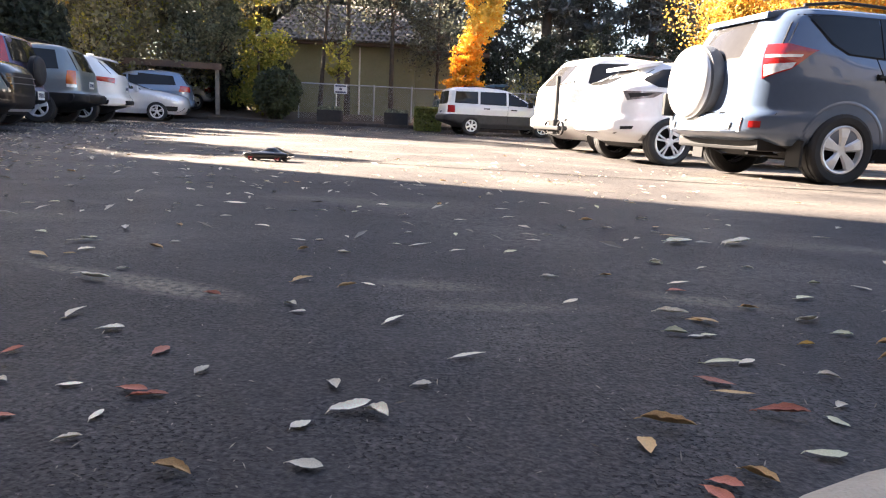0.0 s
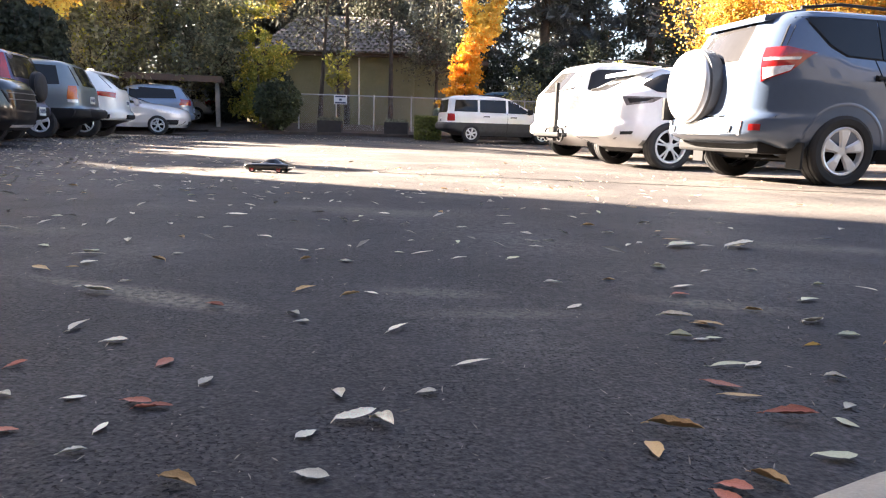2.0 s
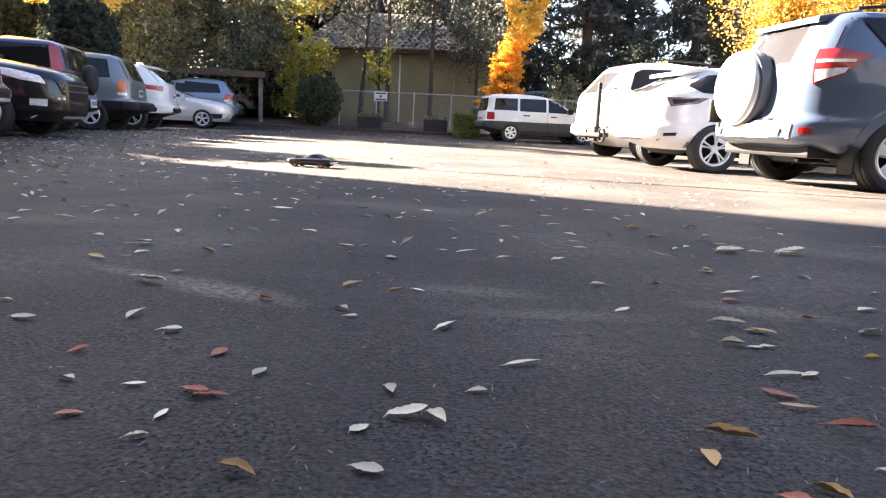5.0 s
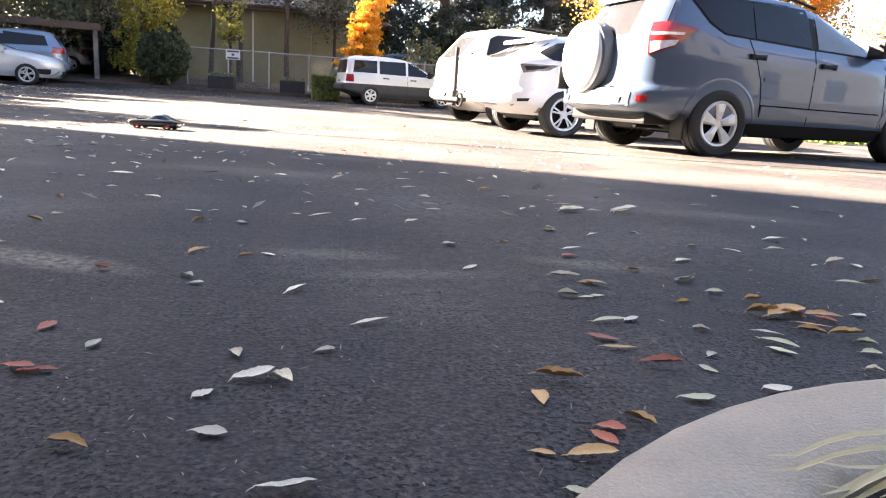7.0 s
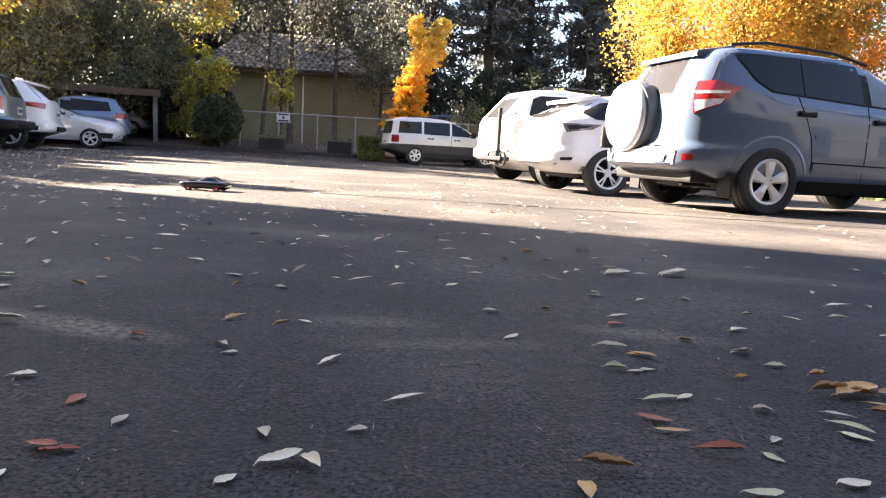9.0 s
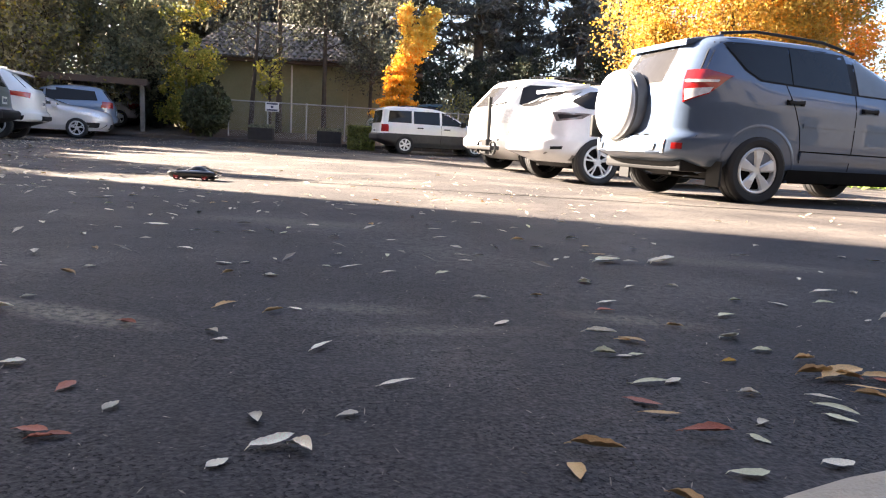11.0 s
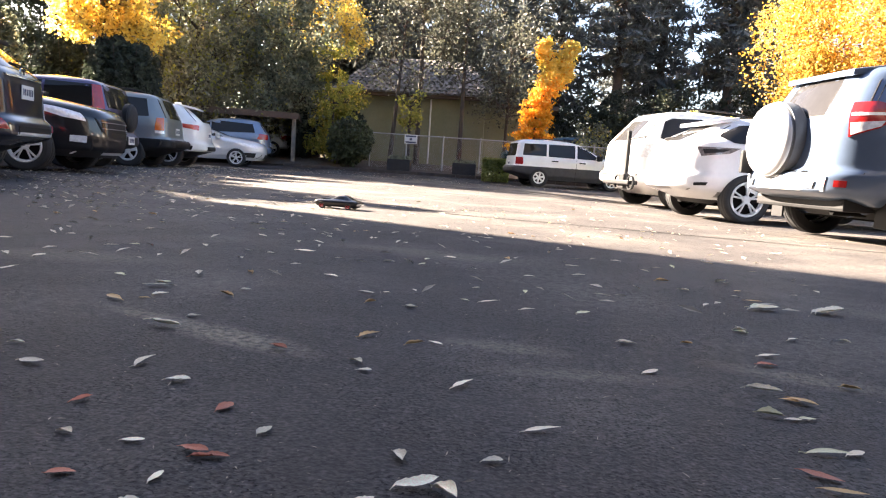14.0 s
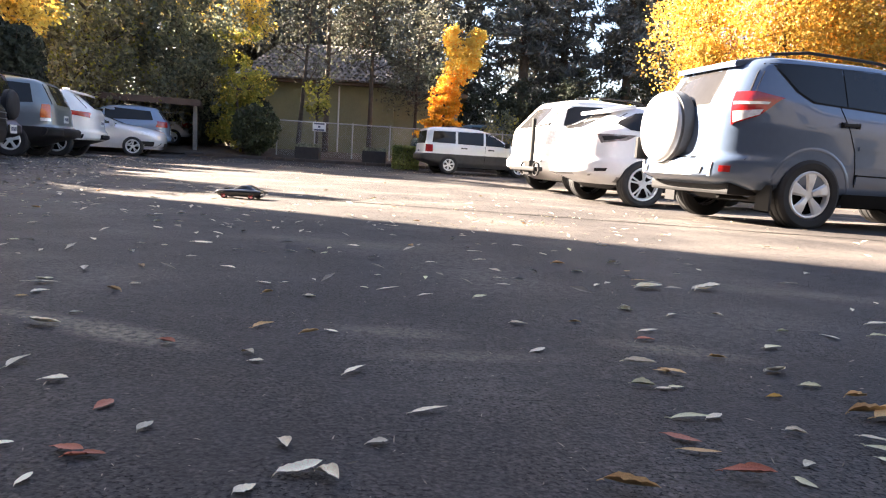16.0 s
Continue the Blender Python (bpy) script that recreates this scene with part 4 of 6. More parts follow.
# sage-grey SUV with black lower panels
def build_sage():
    sh = Shape(*profile(-2.18, 2.15, 1.70, 1.04, 0.98, 0.1, -1.88, 1.06, 0.89, 0.08, 0.66), nf=5, nr=7)
    c = car("square_suv", SAGE_SUV, "sage-grey square SUV with black lower panels and orange-red tail lights", "car", sh, P_SAGE, 2.62, 0.345, 0.89, 1.70, (0.215, 5, "star", M["alloy"]), 0.66)
    for s, w, k in ((1, "L", "M"), (-1, "R", "N")):
        panel(c, sh, "quarter_window", [(-1.74, 1.15), (-0.95, 1.12)], [(-1.66, 1.54), (-0.95, 1.57)], w, M["glass"])
        panel(c, sh, "rear_window", [(-0.9, 1.12), (-0.05, 1.1)], [(-0.9, 1.57), (-0.05, 1.58)], w, M["glass"])
        panel(c, sh, "front_window", [(0.02, 1.1), (0.85, 1.08)], [(0.02, 1.58), (0.3, 1.52)], w, M["glass"])
        panel(c, sh, "tail_light", [(129, 0.85), (149, 0.85)], [(129, 1.13), (149, 1.13)], k, M["orangelens"], "orange-red tail light", 0.014)
        panel(c, sh, "reversing_light", [(129, 0.78), (149, 0.78)], [(129, 0.84), (149, 0.84)], k, M["clearlens"], "", 0.014)
        mirror(c, sh, 0.75, 1.1, s, M["trim"])
    panel(c, sh, "back_window", [(-0.64, 1.14), (0.64, 1.14)], [(-0.58, 1.55), (0.58, 1.55)], "B", M["glass"])
    panel(c, sh, "rear_bumper", [(-0.84, 0.462), (0.84, 0.462)], [(-0.84, 0.65), (0.84, 0.65)], "B", M["trim"], "black rear bumper", 0.08)
    rails(c, -1.5, 0.1, 0.6, 1.69, 0.02, M["trim"])
    plate_on(c, sh, 0, 0.85)
    return c


# white crossover with raked tail
def build_white_left():
    sh = Shape(*profile(-2.22, 2.2, 1.66, 1.0, 1.0, 0.1, -1.72, 1.08, 0.91, 0.04, 0.62), nf=4.5, nr=4.6)
    c = car("raked_crossover", WHITE_LEFT, "white crossover with slim dark tail lights, tail towards the aisle", "car", sh, P_WHITE, 2.70, 0.36, 0.91, 1.66, (0.24, 5, "twin", M["alloy"]), 0.44)
    for s, w, k in ((1, "L", "M"), (-1, "R", "N")):
        panel(c, sh, "rear_window", [(-1.45, 1.22), (-0.05, 1.12)], [(-1.3, 1.46), (-0.05, 1.53)], w, M["glass"])
        panel(c, sh, "front_window", [(0.02, 1.12), (0.9, 1.1)], [(0.02, 1.53), (0.3, 1.5)], w, M["glass"])
        panel(c, sh, "tail_light", [(114, 1.03), (150, 0.97)], [(108, 1.13), (150, 1.10)], k, M["redlens"], "slim dark red tail light", 0.012)
    panel(c, sh, "back_window", [(-0.66, 1.2), (0.66, 1.2)], [(-0.54, 1.5), (0.54, 1.5)], "B", M["glass"])
    panel(c, sh, "rear_bumper", [(-0.8, 0.462), (0.8, 0.462)], [(-0.8, 0.57), (0.8, 0.57)], "B", M["trim"], "black lower bumper", 0.03)
    spoiler(c, -1.92, -1.44, 0.54, 1.625, P_WHITE)
    bm = bmesh.new()
    box(bm, -1.45, -1.28, -0.02, 0.02, 1.65, 1.70, 0.015)
    part("roof_antenna", bm, P_WHITE, c)
    plate_on(c, sh, 0, 0.86)
    return c


# silver hatchback, nose out
def build_silver():
    sh = Shape(*profile(-2.2, 2.25, 1.50, 0.94, 0.95, 0.0, -1.5, 1.0, 0.885, 0.02, 0.58), nf=3.4, nr=4.5)
    c = car("silver_hatchback", SILVER_CAR, "silver hatchback, nose towards the aisle", "car", sh, P_SILVER, 2.64, 0.315, 0.875, 1.46, (0.225, 5, "twin", M["alloy"]))
    for s, w, k in ((1, "L", "M"), (-1, "R", "N")):
        panel(c, sh, "rear_window", [(-1.2, 1.05), (-0.15, 1.02)], [(-1.1, 1.30), (-0.15, 1.38)], w, M["glass"])
        panel(c, sh, "front_window", [(-0.08, 1.02), (0.85, 1.0)], [(-0.08, 1.38), (0.2, 1.34)], w, M["glass"])
        panel(c, sh, "headlight", [(64, 0.76), (34, 0.64)], [(67, 0.86), (36, 0.78)], k, M["clearlens"], "clear headlight", 0.012)
        mirror(c, sh, 0.72, 0.95, s, P_SILVER)
    panel(c, sh, "windscreen", [(-0.66, 1.07), (0.66, 1.07)], [(-0.52, 1.36), (0.52, 1.36)], "F", M["glass"])
    panel(c, sh, "lower_intake", [(-0.62, 0.3), (0.62, 0.3)], [(-0.5, 0.46), (0.5, 0.46)], "F", M["trim"], "black lower intake", 0.012)
    for y0 in (-0.84, 0.66):
        panel(c, sh, "fog_recess", [(y0, 0.34), (y0 + 0.18, 0.34)], [(y0, 0.5), (y0 + 0.18, 0.5)], "F", M["trim"], "", 0.012)
    return c


def build_far(name, place, label, colour, H=1.62, W=0.89, lamp="B"):
    """A plain SUV that stands far off."""
    sh = Shape(*profile(-2.2, 2.2, H, 1.0, 1.0, 0.1, -1.82, H - 0.62, W, 0.04, 0.64), nf=4.5, nr=6)
    c = car(name, place, label, "car", sh, colour, 2.6, 0.34, W, H, (0.21, 5, "star", M["alloy"]), 0.36)
    b = H - 0.56
    for s, w, k in ((1, "L", "M"), (-1, "R", "N")):
        panel(c, sh, "rear_window", [(-1.65, b + 0.04), (-0.05, b)], [(-1.55, H - 0.2), (-0.05, H - 0.13)], w, M["glass"], "", 0.016)
        panel(c, sh, "front_window", [(0.02, b), (0.9, b - 0.02)], [(0.02, H - 0.13), (0.3, H - 0.17)], w, M["glass"], "", 0.016)
        panel(c, sh, "tail_light", [(120, b - 0.2), (160, b - 0.2)], [(118, b + 0.02), (160, b)], k, M["redlens"], "red tail light", 0.012)
        mirror(c, sh, 0.78, b, s, colour)
    panel(c, sh, "back_window", [(-0.64, b + 0.08), (0.64, b + 0.08)], [(-0.56, H - 0.18), (0.56, H - 0.18)], "B", M["glass"], "", 0.016)
    panel(c, sh, "windscreen", [(-0.66, 1.13), (0.66, 1.13)], [(-0.56, H - 0.17), (0.56, H - 0.17)], "F", M["glass"])
    panel(c, sh, "rear_bumper", [(-0.8, 0.465), (0.8, 0.465)], [(-0.8, 0.56), (0.8, 0.56)], "B", M["trim"], "", 0.02)
    plate_on(c, sh, 0, 0.8)
    return c


# ---- where the vehicles stand: x, y, heading ----
SUV_BLUE = (4.85, 7.63, 12.0)
CROSSOVER = (4.28, 10.94, 12.8)
BIG_SUV = (4.20, 14.7, 16.5)
WAGON = (1.80, 24.0, 13.5)
NAVY_SUV = (-7.89, 6.81, 195.8)
BLACK_SUV = (-8.40, 9.60, 12.0)
VIOLET_SUV = (-9.62, 12.15, 192.1)
SAGE_SUV = (-10.15, 15.1, 192.0)
WHITE_LEFT = (-10.4, 17.2, 193.6)
SILVER_CAR = (-11.1, 23.2, 13.0)
STEEL_SUV = (-11.75, 25.5, 195.0)
TEAL_SUV = (1.45, 30.6, 190.0)


def rise(x, y):
    """The lot climbs gently at its far end and dips under the sunlit row."""
    t = max(0.0, min(1.0, (y - 23.5) / 8.0))
    k = [max(0.0, min(1.0, v)) for v in ((x - 0.5) / 2.5, (y - 6.0) / 4.0, (22.0 - y) / 6.0)]
    return 0.5 * t * t * (3 - 2 * t) - 0.07 * k[0] * k[1] * k[2]


# ---- ground ----
def build_ground():
    xs = [-900, -300, -100, -50, -30, -20, -14, -10, -6, -3, 0, 0.5, 1, 1.5, 2, 2.5, 3, 4, 5, 6, 8, 10, 14, 20, 30, 50, 100, 300, 900]
    ys = [-900, -200, -60, -20, -8, -3, 0, 3, 6, 7, 8, 9, 10, 11, 12, 13, 14, 15, 16, 17, 18, 19, 20, 21, 22, 23.5, 24.5, 25.5, 26.5, 27.5, 28.5, 29.5, 30.5, 31.5, 34, 40, 60, 100, 300, 900]
    bm = bmesh.new()
    g = [[bm.verts.new((x, y, rise(x, y))) for x in xs] for y in ys]
    for a, b in zip(g, g[1:]):
        for i in range(len(xs) - 1):
            bm.faces.new((a[i], a[i + 1], b[i + 1], b[i]))
    ob = part("ground", bm, M["asphalt"], None, "", True)
    tagged(ob, "dark worn asphalt of a car park", "ground", kind="structure")
    # repaired joint across the lot
    bm = bmesh.new()
    pts = [(-3.4, 6.62), (-2.2, 6.6), (-1.03, 6.50), (0.6, 6.17), (2.2, 5.76), (4.2, 5.30), (7.5, 4.5)]
    random.seed(42)
    prev = None
    for (x0, y0), (x1, y1) in zip(pts, pts[1:]):
        for i in range(8):
            t = i / 8
            x, y = x0 + (x1 - x0) * t, y0 + (y1 - y0) * t + random.uniform(-0.012, 0.012)
            w = random.uniform(0.012, 0.03)
            cur = (bm.verts.new((x, y - w, 0.004)), bm.verts.new((x, y + w, 0.004)))
            if prev:
                bm.faces.new((prev[0], cur[0], cur[1], prev[1]))
            prev = cur
    tagged(part("pavement_joint", bm, M["under"]), "dark tar joint in the asphalt", "joint", kind="structure")


build_ground()


# ---- kerbed planting island beside the camera ----
def build_island():
    cx, cy, R, h, w = 0.751, -0.163, 0.81, 0.13, 0.14
    # outline: round nose, then two long sides
    def outline(r):
        pts = [(cx + 5.0, cy + r - 0.6)]
        pts += [(cx + r * math.cos(t), cy + r * math.sin(t)) for t in [math.pi / 2 + math.pi * i / 28 for i in range(29)]]
        pts += [(cx + 5.0, cy - r - 0.6)]
        return pts
    rings = [(R + 0.02, -0.02), (R + 0.012, h - 0.03), (R, h - 0.008), (R - 0.02, h), (R - w + 0.012, h), (R - w, h - 0.01), (R - w, -0.02)]
    bm = bmesh.new()
    lines = [[bm.verts.new((x, y, z)) for x, y in outline(r)] for r, z in rings]
    for a, b in zip(lines, lines[1:]):
        for i in range(len(a) - 1):
            bm.faces.new((a[i], a[i + 1], b[i + 1], b[i]))
    kerb = part("kerb", bm, M["concrete"], None, "", True)
    tagged(kerb, "rounded pale concrete kerb round a planting island", "kerb", kind="structure")
    bm = bmesh.new()
    bm.faces.new([bm.verts.new((x, y, 0.10)) for x, y in outline(R - w)])
    bmesh.ops.triangulate(bm, faces=bm.faces)
    tagged(part("planting_soil", bm, M["soil"]), "dark soil inside the kerb", "soil", kind="structure")
    # arching pale grass
    random.seed(5)
    bm = bmesh.new()
    def blade(base, a, ln, up, width):
        d = Vector((math.cos(a), math.sin(a), 0))
        q = Vector((-d.y, d.x, 0))
        rows = []
        for i in range(10):
            t = i / 9
            p = Vector(base) + d * ln * t + Vector((0, 0, ln * up * 2.0 * (t - t * t * 0.92)))
            if (p.x - cx) ** 2 + (p.y - cy) ** 2 > (R - w) ** 2:
                p.z = max(p.z, h + 0.006)
            wd = width * (1 - t) ** 0.55 + 0.0006
            fold = Vector((0, 0, wd * 0.5))
            rows.append((bm.verts.new(p - q * wd + fold), bm.verts.new(p), bm.verts.new(p + q * wd + fold)))
        for r0, r1 in zip(rows, rows[1:]):
            for k in (0, 1):
                bm.faces.new((r0[k], r0[k + 1], r1[k + 1], r1[k]))

    for bx, by, n, ln in ((0.72, 0.28, 50, 0.30), (0.86, 0.28, 40, 0.32), (0.80, 0.10, 50, 0.34), (1.0, 0.2, 50, 0.34), (1.25, 0.1, 40, 0.34), (0.95, -0.1, 40, 0.36)):
        for _ in range(n):
            blade((bx + random.gauss(0, 0.03), by + random.gauss(0, 0.03), 0.095), random.uniform(0, 2 * math.pi), random.uniform(0.5, 1.0) * ln, random.uniform(0.25, 0.6), 0.005)
    # blades that lean out over the kerb
    for bx, by, n, ln in ((0.60, 0.405, 9, 0.27), (0.62, 0.36, 14, 0.27), (0.59, 0.345, 14, 0.25), (0.65, 0.32, 18, 0.29)):
        for _ in range(n):
            blade((bx + random.gauss(0, 0.025), by + random.gauss(0, 0.02), 0.10), math.pi + random.gauss(0.12, 0.24), random.uniform(0.6, 1.0) * ln, random.uniform(0.38, 0.62), 0.0062)
    tagged(part("ornamental_grass", bm, M["palegrass"]), "pale arching ornamental grass blades in the island", "grass", kind="stuff")


build_island()


# ---- buildings ----
def build_hall():
    """Olive single-storey hall with a tiled hip roof."""
    root = thing("hall", pose(0, 33, 0.35), "olive-green single-storey building with a grey tiled hip roof", "building")
    X0, X1, D, Hh = -8.5, -1.7, 9.0, 3.35
    bm = bmesh.new()
    box(bm, X0, X1, 0.0, 0.25, -0.4, Hh)
    part("front_wall", bm, M["olive"], root)
    bm = bmesh.new()
    box(bm, X0, X0 + 0.25, 0.25, D, -0.4, Hh)
    part("side_wall", bm, M["olive"], root)
    bm = bmesh.new()
    box(bm, X1 - 0.25, X1, 0.25, D, -0.4, Hh)
    part("end_wall", bm, M["olive"], root)
    bm = bmesh.new()
    box(bm, X0 + 0.25, X1 - 0.25, D - 0.25, D, -0.4, Hh)
    part("back_wall", bm, M["olive"], root)
    for k in range(14):
        bm = bmesh.new()
        z = -0.1 + k * 0.245
        box(bm, X0 + 0.01, X1 - 0.01, -0.022, -0.003, z, z + 0.235)
        part("siding_board", bm, M["olive"], root)
    bm = bmesh.new()
    box(bm, X0 - 0.5, X1 + 0.5, -0.55, -0.5, Hh - 0.02, Hh + 0.2, 0.01)
    box(bm, X0 - 0.55, X0 - 0.5, -0.55, D + 0.5, Hh - 0.02, Hh + 0.2, 0.01)
    part("fascia", bm, M["fascia"], root, "brown fascia board")
    bm = bmesh.new()
    box(bm, X0 - 0.5, X1 + 0.5, -0.5, D + 0.5, Hh, Hh + 0.04)
    part("soffit", bm, M["fascia"], root)
    bm = bmesh.new()
    tube(bm, [(-4.3, -0.10, 0.0), (-4.3, -0.10, Hh - 0.05)], 0.04, 8)
    part("downspout", bm, M["palewall"], root, "pale downspout")
    for k in range(13):
        bm = bmesh.new()
        z = -0.1 + k * 0.245
        box(bm, X1 + 0.02, 1.4, 0.278, 0.297, z, z + 0.235)
        part("siding_board", bm, M["olive"], root)
    bm = bmesh.new()
    box(bm, X1, 1.4, 0.3, D, -0.4, 3.1)
    part("annexe_wall", bm, M["olive"], root)
    bm = bmesh.new()
    box(bm, X1 + 0.55, 1.8, -0.1, D + 0.3, 3.1, 3.28, 0.02)
    part("annexe_roof", bm, M["fascia"], root, "dark flat annexe roof")
    # hip roof
    e0, e1, yy0, yy1, zr, ze = X0 - 0.6, X1 + 0.6, -0.62, D + 0.6, Hh + 2.45, Hh + 0.12
    r0, r1, ym = X0 + 0.6, X1 - 1.3, 4.2
    bm = bmesh.new()
    a, b, c, d = [bm.verts.new(p) for p in ((e0, yy0, ze), (e1, yy0, ze), (e1, yy1, ze), (e0, yy1, ze))]
    p, q = bm.verts.new((r0, ym, zr)), bm.verts.new((r1, ym, zr))
    for f in ((a, b, q, p), (b, c, q), (c, d, p, q), (d, a, p)):
        bm.faces.new(f)
    roof = part("roof", bm, M["rooftile"], root, "grey tiled hip roof")
    # rows of curved tiles on the slope that is seen
    tb = bmesh.new()
    prof = [(-0.14, 0.0), (-0.09, 0.055), (0.0, 0.075), (0.09, 0.055), (0.14, 0.0)]
    for j, dx in enumerate((0,)):
        v0 = [tb.verts.new((px, 0.0, pz + 0.02)) for px, pz in prof]
        v1 = [tb.verts.new((px * 0.9, 0.48, pz * 0.85)) for px, pz in prof]
        for i in range(4):
            tb.faces.new((v0[i], v0[i + 1], v1[i + 1], v1[i]))
        tb.faces.new(v0)
    tm = bpy.data.meshes.new("roof_tile")
    tb.to_mesh(tm)
    tb.free()
    tm.materials.append(M["rooftile"])
    slope = Vector((0, ym - yy0, zr - ze))
    L = slope.length
    pitch = math.degrees(math.atan2(slope.z, slope.y))
    n, singles = 0, bmesh.new()
    for row in range(int(L / 0.42)):
        t = row * 0.42 / L
        xl, xr = e0 + (r0 - e0) * t, e1 + (r1 - e1) * t
        k = int((xr - xl) / 0.29)
        for i in range(k):
            x = xl + 0.15 + i * 0.29
            m = pose(x, yy0 + slope.y * t, ze + slope.z * t + 0.012, pitch, 0, random.uniform(-1.2, 1.2))
            if n < 290 and x < 0.5 and row % 2 == 0 or (n < 290 and x < -2):
                o = new("roof_tile", tm)
                o.parent = roof
                o.matrix_local = m
                n += 1
            else:
                start = len(singles.verts)
                singles.from_mesh(tm)
                singles.verts.ensure_lookup_table()
                for v in singles.verts[start:]:
                    v.co = m @ v.co
    tagged(part("roof_tiles", singles, M["rooftile"], roof), kind="stuff")


def build_carport():
    root = thing("carport", pose(-10.15, 27.1, 0.40, 0, 0, 16), "low dark timber carport with a flat roof over parked cars", "carport")
    bm = bmesh.new()
    box(bm, -3.4, 1.15, -0.3, 4.8, 1.72, 1.80)
    part("roof", bm, M["darkwood"], root)
    bm = bmesh.new()
    box(bm, -3.42, 1.18, -0.34, -0.3, 1.60, 1.84, 0.01)
    part("fascia", bm, M["fascia"], root, "weathered fascia board")
    bm = bmesh.new()
    box(bm, 1.15, 1.19, -0.3, 4.8, 1.60, 1.84, 0.01)
    part("side_fascia", bm, M["fascia"], root)
    for x, y in ((1.0, 0.0), (1.0, 4.5), (-3.2, 0.0), (-3.2, 4.5)):
        bm = bmesh.new()
        box(bm, x - 0.08, x + 0.08, y - 0.08, y + 0.08, -0.6, 1.72, 0.01)
        part("post", bm, M["palebark"], root, "grey timber post")
    for k in range(10):
        bm = bmesh.new()
        box(bm, 0.99, 1.03, 0.1 + k * 0.44, 0.5 + k * 0.44, -0.5, 1.7)
        part("side_board", bm, M["darkwood"], root)
    bm = bmesh.new()
    box(bm, -3.3, 1.0, 4.6, 4.66, -0.5, 1.7)
    part("back_panel", bm, M["darkwood"], root)


def build_shade_block():
    """Unseen building placed to fit the straight shadow edge; it keeps this side of the lot in shade."""
    root = thing("unseen_shade_block", pose(-14.6, 11.3, 0, 0, 0, -24.6), "tan five-storey building out of view, placed to shade the near lot", "building")
    bm = bmesh.new()
    box(bm, -12, 0, -46, 0, 0, 23.5, 0.02)
    part("wall", bm, M["blockwall"], root)
    bm = bmesh.new()
    box(bm, -12.4, 0.05, -46.3, 0.05, 23.5, 23.8, 0.02)
    part("roof", bm, M["greyroof"], root)
    for fl in range(5):
        for k in range(8):
            bm = bmesh.new()
            box(bm, 0.0, 0.06, -4 - k * 5.2, -2.2 - k * 5.2, 1.4 + fl * 4.4, 3.0 + fl * 4.4, 0.02)
            wnd = part("window", bm, M["greyroof"], root)
            bm = bmesh.new()
            box(bm, 0.06, 0.075, -3.9 - k * 5.2, -2.3 - k * 5.2, 1.5 + fl * 4.4, 2.9 + fl * 4.4)
            part("pane", bm, M["glass"], wnd)


def build_far_building():
    root = thing("street_building", pose(44, 58, 0, 0, 0, -35), "pale sunlit low building with dark roof bands across the street", "building")
    bm = bmesh.new()
    box(bm, -14, 26, 0, 10, 0, 5.2)
    part("wall", bm, M["palewall"], root)
    bm = bmesh.new()
    box(bm, -14.6, 26.6, -0.8, 10.6, 5.2, 5.9, 0.03)
    part("roof", bm, M["greyroof"], root, "grey roof band")
    for k in range(7):
        bm = bmesh.new()
        box(bm, -12.5 + k * 5.4, -9.0 + k * 5.4, -0.05, -0.01, 1.2, 3.4)
        wnd = part("window", bm, M["greyroof"], root)
        bm = bmesh.new()
        box(bm, -12.4 + k * 5.4, -9.1 + k * 5.4, -0.075, -0.05, 1.3, 3.3)
        part("pane", bm, M["glass"], wnd)


def build_closing_wall():
    """Unseen wall block added behind the camera: closes the lot, cuts sky light, darkens reflections."""
    root = thing("closing_wall_block", pose(2, -9, 0, 0, 0, 4), "unseen dark wall block added behind the lot to cut sky light", "building")
    bm = bmesh.new()
    box(bm, -24, 34, -10, 0, 0, 14.5, 0.02)
    part("wall", bm, M["wingwall"], root)
    bm = bmesh.new()
    box(bm, -24.4, 34.4, -10.4, 0.4, 14.5, 14.8, 0.02)
    part("roof", bm, M["greyroof"], root)
    for fl in range(3):
        for k in range(10):
            bm = bmesh.new()
            box(bm, -21 + k * 5.4, -19 + k * 5.4, 0.0, 0.06, 1.3 + fl * 4.3, 2.9 + fl * 4.3, 0.02)
            wnd = part("window", bm, M["wingwall"], root)
            bm = bmesh.new()
            box(bm, -20.9 + k * 5.4, -19.1 + k * 5.4, 0.06, 0.075, 1.4 + fl * 4.3, 2.8 + fl * 4.3)
            part("pane", bm, M["glass"], wnd)


build_closing_wall()
build_hall()
build_carport()
build_shade_block()
build_far_building()


# ---- trees and shrubs ----
def leaf_quad(bm, p, n, s, tall=1.6):
    """One folded leaf of size s at p, facing n."""
    a = n.orthogonal().normalized()
    a.rotate(Matrix.Rotation(random.uniform(0, 6.28), 3, n))
    b = n.cross(a)
    l, w = s * tall * 0.5, s * 0.5
    k = len(bm.verts)
    f = n * w * 0.3
    bm.verts += [p - a * l, p + b * w + f, p + a * l, p - b * w + f]
    bm.faces += [(k, k + 1, k + 2), (k, k + 2, k + 3)]


def rand_dir(up=0.0):
    d = Vector((random.gauss(0, 1), random.gauss(0, 1), random.gauss(0, 1) + up))
    return d.normalized()


